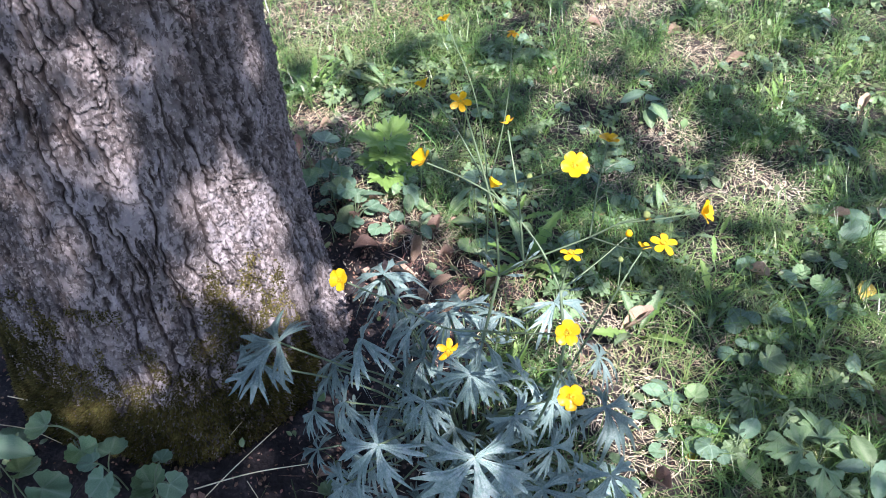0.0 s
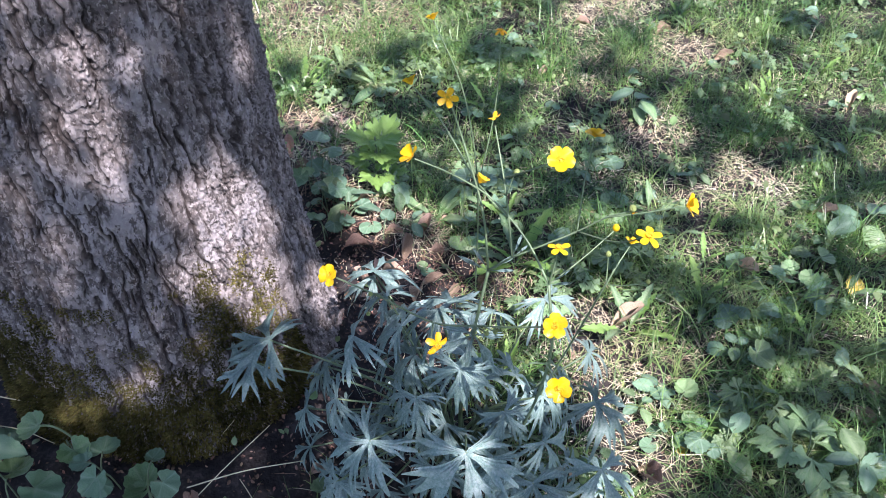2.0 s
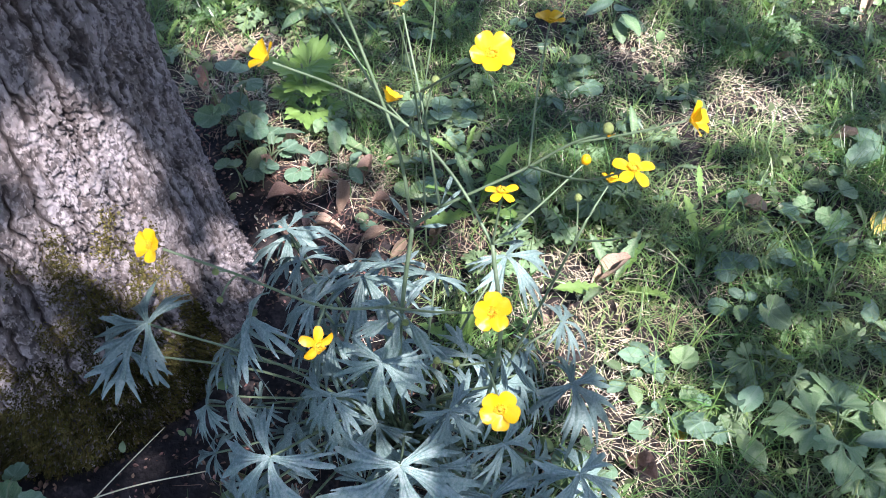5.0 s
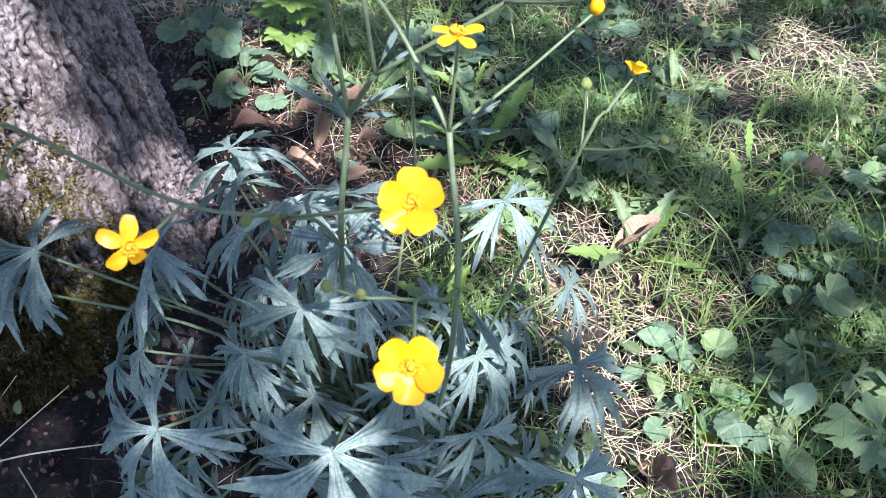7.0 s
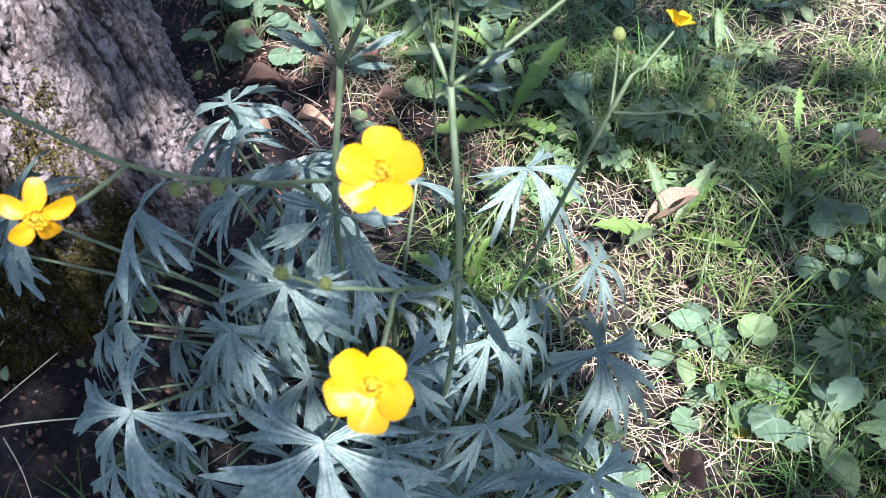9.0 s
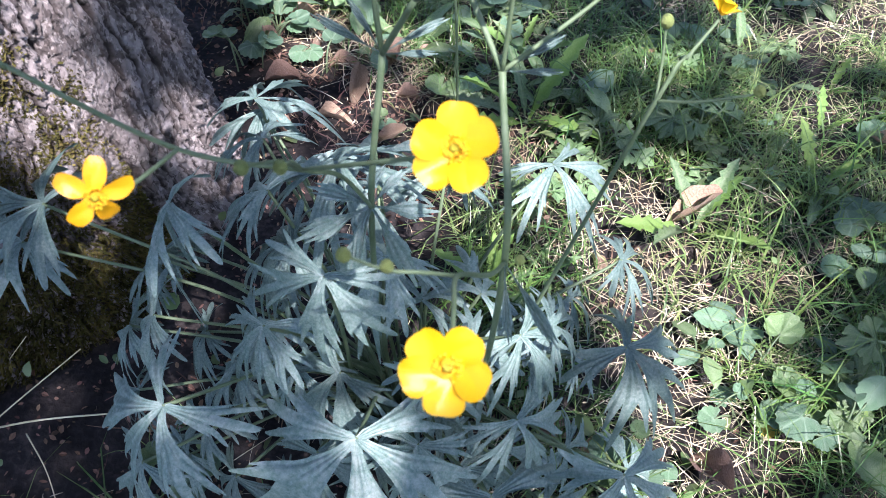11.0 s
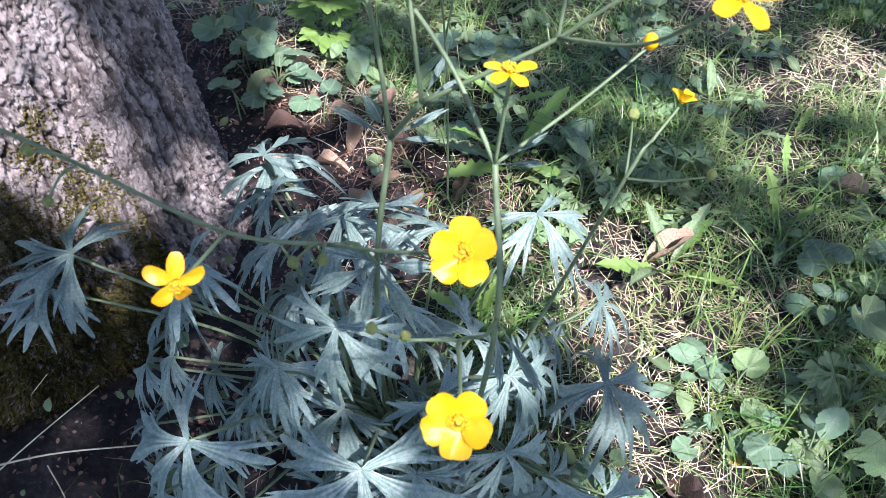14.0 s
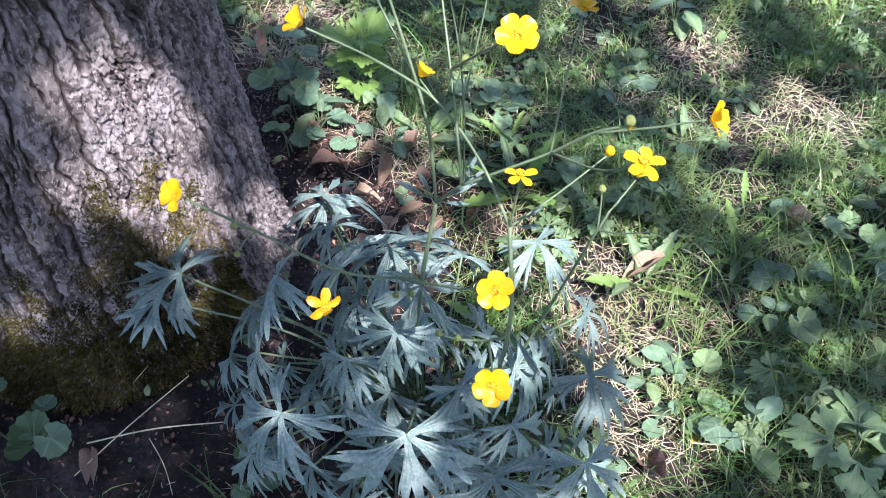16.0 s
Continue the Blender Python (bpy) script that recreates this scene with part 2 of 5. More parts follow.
def tube(pts, r0, r1, sides=7, n=6):
    line = smooth_line(pts, n)
    vs, fs = [], []
    ref = Vector((0.31, 0.87, 0.2))
    for i, p in enumerate(line):
        d = (line[min(i + 1, len(line) - 1)] - line[max(i - 1, 0)]).normalized()
        a = d.cross(ref).normalized()
        b = d.cross(a)
        r = r0 + (r1 - r0) * i / (len(line) - 1)
        for k in range(sides):
            w = 2 * math.pi * k / sides
            vs.append(p + a * (r * math.cos(w)) + b * (r * math.sin(w)))
    for i in range(len(line) - 1):
        for k in range(sides):
            fs.append((i * sides + k, i * sides + (k + 1) % sides, (i + 1) * sides + (k + 1) % sides, (i + 1) * sides + k))
    fs.append(tuple(range(sides - 1, -1, -1)))
    fs.append(tuple((len(line) - 1) * sides + k for k in range(sides)))
    return vs, fs


def facing(at, normal, turn=0.0, size=1.0):
    """A pose whose z looks along normal, at a place; turn about it in degrees (0: x points away to the world's +x side)."""
    n = Vector(normal).normalized()
    x = Vector((1, 0, 0)) - n * n.x
    if x.length < 0.05:
        x = Vector((0, 1, 0)) - n * n.y
    x.normalize()
    m = Matrix((x, n.cross(x), n)).transposed().to_4x4()
    return Matrix.Translation(at) @ m @ pose(0, 0, 0, 0, 0, turn) @ Matrix.Scale(size, 4)


def lattice(ix, iy, iz):
    h = (ix.astype(np.int64) * 374761393 + iy.astype(np.int64) * 668265263 + iz.astype(np.int64) * 2147483647 + 1013904223) & 0xFFFFFFFF
    h = ((h ^ (h >> 13)) * 1274126177) & 0xFFFFFFFF
    h = ((h ^ (h >> 16)) * 2246822519) & 0xFFFFFFFF
    return ((h ^ (h >> 15)) & 0xFFFFFF) / float(0xFFFFFF)


def noise3(x, y, z):
    """Smooth value noise, 0 to 1, on arrays."""
    ix, iy, iz = np.floor(x), np.floor(y), np.floor(z)
    fx, fy, fz = x - ix, y - iy, z - iz
    fx, fy, fz = (f * f * (3 - 2 * f) for f in (fx, fy, fz))
    ix, iy, iz = ix.astype(np.int64), iy.astype(np.int64), iz.astype(np.int64)
    out = 0
    for dx in (0, 1):
        for dy in (0, 1):
            for dz in (0, 1):
                w = (fx if dx else 1 - fx) * (fy if dy else 1 - fy) * (fz if dz else 1 - fz)
                out = out + w * lattice(ix + dx, iy + dy, iz + dz)
    return out


def fbm(x, y, z, octaves=4):
    s, a, t = 0, 0.5, 0
    for k in range(octaves):
        s, t = s + a * noise3(x * 2 ** k + 17 * k, y * 2 ** k - 9 * k, z * 2 ** k + 5 * k), t + a
        a *= 0.5
    return s / t


def sheet_quads(rows, cols, wrap=False):
    r = np.arange(rows - 1)[:, None]
    c = np.arange(cols if wrap else cols - 1)[None, :]
    c1 = (c + 1) % cols
    return np.stack([r * cols + c, r * cols + c1, (r + 1) * cols + c1, (r + 1) * cols + c], -1).reshape(-1, 4)


# ---- ground ----
def ground_height(x, y):
    x, y = np.asarray(x, float), np.asarray(y, float)
    near = np.exp(-(np.maximum(0, np.hypot(x - 0.4, y - 1.4) - 2.0) / 1.5) ** 2)
    return (0.035 * (fbm(x * 2.2, y * 2.2, x * 0 + 3.1) - 0.5) + 0.014 * (fbm(x * 14, y * 14, x * 0 + 8.3) - 0.5) * near
            + 0.05 * np.exp(-np.maximum(0, np.hypot(x + 0.41, y - 1.14) - 0.4) / 0.10) * near)


def build_ground():
    far = np.array([2.6, 3.4, 4.6, 6.5, 9, 13, 20, 32, 52, 85])
    gx = np.concatenate([-far[::-1] + 0.2, np.linspace(-1.9, 2.5, 200), far + 0.4])
    gy = np.concatenate([-far[::-1] + 1.4, np.linspace(-0.3, 3.7, 180), far + 1.6])
    X, Y = np.meshgrid(gx, gy)
    V = np.stack([X, Y, ground_height(X, Y)], -1).reshape(-1, 3)
    ob = new("ground", bulk("ground", V, sheet_quads(len(gy), len(gx)), SOIL, True))
    tagged(ob, "dark crumbly garden soil under thin grass", "ground", kind="structure")


build_ground()

# ---- tree ----
TX, TY = -0.402, 1.074


def trunk_radius(z):
    return (0.254 + 0.041 * np.exp(-np.maximum(z, -0.05) / 0.218)) * (1 - 0.5 * np.clip((z - 2.1) / 0.8, 0, 1) ** 1.5)


def trunk_axis(z):
    return TX - 0.090 * z, TY + 0.079 * z


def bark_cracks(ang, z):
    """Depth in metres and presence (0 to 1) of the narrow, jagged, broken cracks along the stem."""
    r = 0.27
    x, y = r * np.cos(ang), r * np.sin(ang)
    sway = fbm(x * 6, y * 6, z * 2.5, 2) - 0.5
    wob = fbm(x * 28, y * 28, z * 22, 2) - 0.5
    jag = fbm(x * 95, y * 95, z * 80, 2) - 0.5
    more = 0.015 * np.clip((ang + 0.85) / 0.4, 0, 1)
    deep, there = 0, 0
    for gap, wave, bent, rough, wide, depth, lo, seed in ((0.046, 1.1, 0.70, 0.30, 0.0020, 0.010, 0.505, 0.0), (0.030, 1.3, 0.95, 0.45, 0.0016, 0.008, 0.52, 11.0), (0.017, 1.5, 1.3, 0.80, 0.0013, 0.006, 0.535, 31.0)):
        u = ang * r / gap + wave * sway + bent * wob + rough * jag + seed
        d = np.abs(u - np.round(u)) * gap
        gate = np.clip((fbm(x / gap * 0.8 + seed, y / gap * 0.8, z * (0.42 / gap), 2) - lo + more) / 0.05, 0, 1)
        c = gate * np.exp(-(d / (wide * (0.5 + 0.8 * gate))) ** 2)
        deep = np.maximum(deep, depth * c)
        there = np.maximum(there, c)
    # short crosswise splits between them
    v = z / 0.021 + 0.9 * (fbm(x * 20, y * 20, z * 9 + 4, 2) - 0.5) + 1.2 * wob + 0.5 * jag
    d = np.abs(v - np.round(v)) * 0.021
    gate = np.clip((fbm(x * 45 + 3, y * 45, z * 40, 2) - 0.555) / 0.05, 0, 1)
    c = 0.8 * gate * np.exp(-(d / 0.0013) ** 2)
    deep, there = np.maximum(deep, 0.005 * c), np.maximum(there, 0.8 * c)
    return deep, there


def bark_height(ang, z):
    """Relief of the bark in metres: cracks, upright flakes, rough crust in patches and smoother plates."""
    r = 0.27
    x, y = r * np.cos(ang), r * np.sin(ang)
    deep, _ = bark_cracks(ang, z)
    rough = np.clip((fbm(x * 13 + 7, y * 13, z * 9, 3) - 0.38) / 0.2, 0.22, 1) + 0.35 * np.clip((ang + 0.9) / 0.4, 0, 1)
    jag = fbm(x * 95, y * 95, z * 75, 2) - 0.5
    v = fbm(x * 52, y * 52, z * 30, 3) + 0.25 * jag
    step = np.floor(v * 9) / 9 + np.clip((v * 9 - np.floor(v * 9)) * 6 - 5, 0, 1) / 9
    grit = np.abs(fbm(x * 150, y * 150, z * 105, 3) - 0.5)
    fine = fbm(x * 320, y * 320, z * 250, 2) - 0.5
    swell = fbm(x * 14, y * 14, z * 5, 2) - 0.5
    return 0.011 * (step - 0.5) * (0.35 + rough) + 0.005 * swell - deep - 0.026 * rough * np.minimum(grit, 0.13) + 0.0065 * fine * (0.2 + rough)


def on_trunk(ang, z, lift=0.0):
    ang, z = np.asarray(ang, float), np.asarray(z, float)
    cx, cy = trunk_axis(z)
    flare = 0.018 * np.exp(-np.maximum(z, 0) / 0.15) * np.sin(5 * ang + 1.0)
    flare = flare + (0.09 * np.exp(-((ang + 0.42) / 0.35) ** 2) + 0.05 * np.exp(-((ang + 1.75) / 0.5) ** 2)) * np.exp(-np.maximum(z + 0.02, 0) / 0.055)
    r = trunk_radius(z) + flare + bark_height(ang, z) + lift
    return np.stack([cx + r * np.cos(ang), cy + r * np.sin(ang), z], -1)


def build_tree():
    tree = new("tree")
    tree.location = (0, 0, 0)
    zs = np.concatenate([np.linspace(-0.08, 0.86, 480), np.linspace(0.87, 2.9, 60)])
    angs = np.concatenate([np.linspace(-2.7, 0.35, 700, endpoint=False), np.linspace(0.35, 2 * np.pi - 2.7, 90, endpoint=False)])
    A, Z = np.meshgrid(angs, zs)
    V = on_trunk(A, Z)
    V[-1] = (*trunk_axis(2.9), 2.95)
    V = V.reshape(-1, 3)
    me = bulk("trunk", V, sheet_quads(len(zs), len(angs), True), BARK, True)
    # mask for the dark shade colour painted along the cracks
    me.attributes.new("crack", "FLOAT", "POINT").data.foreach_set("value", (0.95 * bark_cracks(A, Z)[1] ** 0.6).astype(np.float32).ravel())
    part("trunk", me, tree)
    top = Vector((-0.65, 1.29, 2.8))
    ends = [(-2.0, -1.0, 3.8), (0.9, 1.5, 4.2), (-2.2, 0.6, 4.1), (-0.8, -1.6, 4.3), (2.6, 0.6, 4.4), (-0.4, 0.9, 5.2)]
    for e in ends:
        e = Vector(e)
        mid = top.lerp(e, 0.5) + Vector((0, 0, 0.25))
        vs, fs = tube([top - Vector((0, 0, 0.35)), top.lerp(e, 0.2) + Vector((0, 0, 0.15)), mid, e], 0.12, 0.02, 9, 7)
        part("limb", mesh("limb", vs, fs, BARK), tree)
    part("crown", build_crown(), tree, "green summer leaves with gaps that let sun flecks through")
    moss = build_moss()
    part("moss", moss, tree, "yellow-green moss on the bark's foot")
    tagged(tree, "broad old tree trunk with grey furrowed bark and mossy foot", "tree")


# the crown is out of view; its leaves are left out to aim sun flecks
# gaps in the crown, as the places where their sun falls on the ground: x, y, size, strength
GAPS = [
    (-0.29, 2.11, 0.13), (-0.20, 2.16, 0.10), (-0.45, 2.2, 0.12), (-0.08, 2.17, 0.07), (0.01, 2.27, 0.06), (0.37, 2.13, 0.07), (0.61, 2.17, 0.05),
    (0.70, 2.09, 0.06), (0.91, 1.97, 0.05), (1.0, 1.92, 0.06), (1.08, 2.07, 0.06), (0.57, 1.765, 0.035), (0.70, 1.555, 0.055), (0.65, 1.535, 0.035), (0.74, 1.615, 0.05), (0.80, 1.57, 0.03),
    (0.84, 1.463, 0.012), (0.95, 1.44, 0.035), (0.50, 0.935, 0.03), (0.45, 1.10, 0.03), (0.41, 1.0, 0.03), (0.51, 1.098, 0.02), (0.686, 1.07, 0.008), (0.737, 0.925, 0.016), (0.76, 0.95, 0.01), (0.876, 1.206, 0.03), (0.90, 1.26, 0.02),
    (0.394, 1.206, 0.035), (0.355, 1.087, 0.04), (0.437, 0.97, 0.025), (0.423, 0.87, 0.03), (0.377, 0.811, 0.03), (0.476, 1.02, 0.015), (0.40, 0.92, 0.02),
    (0.25, 1.22, 0.04), (-0.12, 1.46, 0.035), (0.0, 1.43, 0.02), (0.46, 0.85, 0.02), (0.5, 2.35, 0.08), (0.80, 2.25, 0.08), (0.33, 1.16, 0.03),
    (-0.591, 1.316, -0.007), (-0.582, 1.299, -0.009), (-0.574, 1.282, -0.008), (-0.566, 1.265, -0.009), (-0.558, 1.248, -0.008), (-0.548, 1.23, -0.008), (-0.538, 1.213, -0.009), (-0.528, 1.195, -0.008), (-0.518, 1.177, -0.008),
    (-0.10, 1.36, 0.02), (0.02, 1.30, 0.012), (0.08, 1.22, 0.012), (-0.12, 1.23, 0.010), (0.05, 1.42, 0.012), (-0.03, 1.25, 0.008), (0.12, 1.30, 0.008), (-0.455, 0.918, -0.004), (-0.425, 0.938, -0.004), (-0.492, 0.885, -0.004), (-0.40, 2.2, 0.14), (-0.42, 2.06, 0.10), (-0.15, 2.2, 0.10), (0.616, 1.382, 0.012), (0.56, 1.36, 0.006), (0.69, 1.36, 0.004), (0.60, 1.30, 0.0), (0.773, 0.899, 0.004), (0.82, 0.86, 0.002), (0.66, 0.98, 0.001), (0.72, 1.15, 0.0), (0.80, 1.09, 0.003), (0.93, 1.02, 0.004),
    (-0.435, 1.186, 0.005), (-0.384, 1.176, 0.015), (-0.334, 1.218, 0.010), (-0.37, 1.243, 0.004), (-0.411, 1.212, 0.010), (-0.326, 1.131, 0.018), (-0.30, 1.14, 0.016), (-0.287, 1.149, 0.010), (-0.271, 1.115, 0.014), (-0.36, 1.14, 0.008),
    (-0.445, 1.464, -0.008), (-0.426, 1.431, -0.006), (-0.41, 1.391, -0.008), (-0.18, 1.17, 0.02),
    (0.035, 0.846, 0.0), (0.055, 0.80, -0.006), (0.292, 1.066, 0.008), (0.17, 0.99, -0.004), (0.20, 0.90, -0.010), (0.10, 0.90, -0.008), (0.30, 0.90, -0.004), (-0.022, 0.965, -0.001), (-0.006, 0.897, -0.001), (-0.102, 0.853, -0.006), (-0.246, 1.010, -0.002), (-0.124, 0.941, -0.002), (0.335, 0.835, 0.015), (0.355, 0.79, 0.012), (-0.407, 1.098, 0.004), (-0.372, 1.092, 0.004), (-0.395, 1.113, 0.004), (-0.337, 1.099, 0.004), (-0.294, 1.095, 0.008), (-0.329, 1.103, 0.010), (-0.269, 1.088, 0.004), (0.136, 0.944, 0.012), (-0.01, 1.07, 0.012), (0.03, 1.05, 0.005), (-0.07, 1.13, 0.012),
    (0.074, 1.10, 0.03), (0.18, 1.14, 0.04), (0.257, 1.05, 0.02), (-0.11, 1.17, 0.03), (0.33, 1.09, 0.04),
    (0.25, 1.5, 0.02), (0.4, 1.45, 0.02), (0.1, 1.6, 0.03), (0.5, 1.55, 0.02), (0.3, 1.65, 0.03), (0.15, 1.72, 0.02), (-0.3, 1.78, 0.06), (-0.15, 1.72, 0.03), (0.3, 2.0, 0.04),
]


# places kept in shade: the leaves above them are left unbroken
SHADE = [(0.276, 0.958, 0.05), (0.259, 0.84, 0.055), (0.16, 0.81, 0.05), (-0.24, 1.20, 0.03), (0.22, 0.90, 0.05), (0.62, 1.0, 0.05), (0.16, 1.77, 0.06), (0.70, 1.80, 0.09), (0.99, 1.79, 0.07), (0.41, 1.495, 0.05), (0.80, 1.70, 0.06), (0.93, 1.60, 0.05), (0.25, 1.48, 0.05), (0.54, 1.17, 0.045), (0.66, 1.21, 0.05), (0.74, 1.15, 0.04), (0.60, 1.05, 0.045), (0.83, 1.0, 0.03)]


def build_crown():
    # small leaves where the near ground gets its sun, for finer flecks; larger ones around
    n, few = 100000, 42000
    gx, gy = rng.uniform(-3.2, 4.2, n), rng.uniform(-1.5, 5.0, n)
    gx[:few], gy[:few] = rng.uniform(-0.9, 1.5, few), rng.uniform(0.65, 2.6, few)
    small = np.arange(n) < few
    over = (gx > -0.9) & (gx < 1.5) & (gy > 0.65) & (gy < 2.6)
    rim = np.hypot((gx - 0.5) / 3.9, (gy - 1.75) / 3.4) + 0.35 * (fbm(gx * 1.6, gy * 1.6, gx * 0 + 8.1, 2) - 0.5)
    keep = small | (~over & (rim < 0.92))
    gx, gy, small = gx[keep], gy[keep], small[keep]
    n = len(gx)
    lit = np.zeros(n)
    for x, y, s in GAPS:
        lit = np.maximum(lit, np.clip(3.4 - 2.4 * np.hypot(gx - x, gy - y) / (s + 0.022), 0, 1))
    loose = fbm(gx * 20, gy * 20, gx * 0 + 2.2, 2)
    wide = fbm(gx * 2.0, gy * 2.0, gx * 0 + 5.2, 2)
    level = 0.575 - 0.10 * np.clip((gy - 1.45) / 0.5, 0, 1) - 0.055 * np.clip((gx - 0.45) / 0.3, 0, 1) * np.clip((gy - 1.35) / 0.2, -0.6, 1) + 0.5 * np.clip((0.05 - gx) / 0.1, 0, 1) * (gy < 1.6) + 0.012 * np.clip((gx - 0.50) / 0.06, 0, 1) * np.clip((1.45 - gy) / 0.1, 0, 1) * (gx < 1.0) - 0.14 * (wide - 0.5)
    lit = np.maximum(lit, np.clip((loose - level) * 20, 0, 1))
    for x, y, s in SHADE:
        lit = lit * np.clip(np.hypot(gx - x, gy - y) / s * 2 - 1, 0, 1)
    thin = 0.6 * np.clip((-0.53 - gx) / 0.03, 0, 1) * (gy > 1.05) * (gy < 1.36)
    thin = np.maximum(thin, 0.30 * np.clip((gx - 0.28) / 0.12, 0, 1) * np.clip((gy - 0.7) / 0.1, 0, 1) * (gx < 1.6))
    thin = np.maximum(thin, 0.28 * np.clip((gy - 1.45) / 0.15, 0, 1) * (gx > -0.35) * (gx < 1.6))
    keep = rng.random(n) > np.maximum(lit, thin)
    gx, gy, small = gx[keep], gy[keep], small[keep]
    n = len(gx)
    z = rng.uniform(2.6, 4.2, n)
    c = np.stack([gx + SUN.x * z, gy + SUN.y * z, z], -1)
    a = rng.normal(size=(n, 3))
    a[:, 2] *= 0.35
    a /= np.linalg.norm(a, axis=1)[:, None]
    b = np.cross(a, rng.normal(size=(n, 3)) * 0.4 + np.array([0, 0, 1.0]))
    b /= np.linalg.norm(b, axis=1)[:, None]
    L = (rng.uniform(0.032, 0.052, n) * np.where(small, 0.5, 1.0))[:, None]
    V = np.stack([c - a * L, c + b * L * 0.6, c + a * L, c - b * L * 0.6], 1).reshape(-1, 3)
    return bulk("crown", V, np.arange(4 * n).reshape(-1, 4), CROWN)


def build_moss():
    """Short moss shoots on the bark: a belt at the foot and cushions in the furrows."""
    ang, zz = [], []
    def cushion(p, s, n):
        x, y, z = p
        cx, cy = trunk_axis(z)
        a = math.atan2(y - cy, x - cx)
        da, dz = rng.normal(0, 1, n), rng.normal(0, 1, n)
        ang.append(a + da * s / 0.27)
        zz.append(z + dz * s * 1.2)
    n = 90000
    a = rng.uniform(-2.6, -0.35, n)
    z = rng.uniform(0.0, 0.36, n)
    keep = fbm(a * 7, z * 20, a * 0 + 1, 3) + rng.normal(0, 0.05, n) > 0.20 + 0.36 * np.clip(z / 0.27, 0, 1) ** 1.6 + 0.25 * np.clip((a + 0.62) / 0.35, 0, 1)
    ang.append(a[keep]), zz.append(z[keep])
    for p, s, k in (((-0.223, 0.944, 0.324), 0.010, 500), ((-0.205, 0.955, 0.352), 0.008, 260), ((-0.255, 0.925, 0.262), 0.013, 900),
                    ((-0.285, 0.93, 0.33), 0.010, 400), ((-0.165, 0.975, 0.29), 0.008, 300), ((-0.27, 0.92, 0.37), 0.008, 250)):
        cushion(p, s, k)
    ang, z = np.concatenate(ang), np.concatenate(zz)
    z = np.maximum(z, 0.0)
    base = on_trunk(ang, z)
    cx, cy = trunk_axis(z)
    out = np.stack([np.cos(ang), np.sin(ang), z * 0 + 0.55], -1) + rng.normal(0, 0.45, (len(z), 3))
    out /= np.linalg.norm(out, axis=1)[:, None]
    side = np.cross(out, rng.normal(size=(len(z), 3)))
    side /= np.linalg.norm(side, axis=1)[:, None]
    h = (rng.uniform(0.004, 0.010, len(z)) * np.where(z < 0.16, 1.2, 0.5))[:, None]
    w = rng.uniform(0.0006, 0.0013, len(z))[:, None]
    b0 = base - out * 0.002
    V = np.stack([b0 - side * w, b0 + side * w, base + out * h * 0.6 + side * w * 1.2, base + out * h - side * w * 0.5], 1).reshape(-1, 3)
    return bulk("moss", V, np.arange(4 * len(z)).reshape(-1, 4), MOSS)


build_tree()


# ---- leaf shapes ----
def cup_leaf(name, material, lobes, seed, droop=0.5, wide=0.24, teeth=1.0, cols=19, rows=10, solid=0.0):
    """A palmate buttercup leaf of unit size: lobes are (angle, length); the stalk meets it at the origin."""
    r = random.Random(seed)
    vs, fs, veins = [], [], []
    for ang, ln in lobes:
        a = radians(ang)
        base = len(vs)
        k1, k2 = r.uniform(0.46, 0.54), r.uniform(0.80, 0.94)
        edge = r.uniform(0.52, 0.66)
        v1, v2 = r.uniform(0.44, 0.58), r.uniform(0.42, 0.54)
        bend = r.uniform(-0.12, 0.12)
        dr = droop * r.uniform(0.7, 1.35)
        twist = r.uniform(-0.35, 0.35)
        for i in range(rows):
            s = i / (rows - 1)
            for j in range(cols):
                c = 2 * j / (cols - 1) - 1
                ac = abs(c)
                prof = [(0, 1.0), (0.13, 0.96), (0.21, 0.82), (0.30, v1), (k1 - 0.08, k2 - 0.10), (k1 + 0.03, k2), (0.64, k2 - 0.12), (0.74, v2), (0.87, edge + 0.05), (1, edge - 0.16)]
                L = 1.0
                for (c0, l0), (c1, l1) in zip(prof, prof[1:]):
                    if c0 <= ac <= c1:
                        L = l0 + (l1 - l0) * (ac - c0) / (c1 - c0)
                L = 1 - (1 - L) * (0.35 + 0.65 * teeth)
                u = min(1, max(0, (s * L - 0.16) / 0.46))
                w = wide * (0.17 + 0.83 * u * u * (3 - 2 * u) + solid * s)
                px = s * L * ln
                py = c * w * ln * (0.72 + 0.42 * s) + bend * px * px
                pz = 0.03 * ln * math.cos(c * 9.4) * min(1, 2 * s) * 0.5 + 0.30 * ac * w - dr * px * px * 0.55 + 0.12 * px + twist * py * s
                veins.append(max(math.exp(-(c / 0.08) ** 2), 0.8 * math.exp(-((ac - 0.5) / 0.08) ** 2), 0.6 * math.exp(-((ac - 0.85) / 0.07) ** 2)) * (1 - 0.5 * s))
                vs.append((px * math.cos(a) - py * math.sin(a), px * math.sin(a) + py * math.cos(a), pz))
        for i in range(rows - 1):
            for j in range(cols - 1):
                q = base + i * cols + j
                fs.append((q, q + cols, q + cols + 1, q + 1))
    me = mesh(name, vs, fs, material)
    me.attributes.new("vein", "FLOAT", "POINT").data.foreach_set("value", veins)
    return me


LOBE_EDGE = [(0, 1.0), (0.11, 0.985), (0.19, 0.92), (0.25, 0.78), (0.295, 0.58), (0.34, 0.60), (0.40, 0.80), (0.47, 0.885), (0.55, 0.89), (0.63, 0.82), (0.69, 0.66), (0.74, 0.61), (0.82, 0.70), (0.90, 0.65), (1.0, 0.42)]


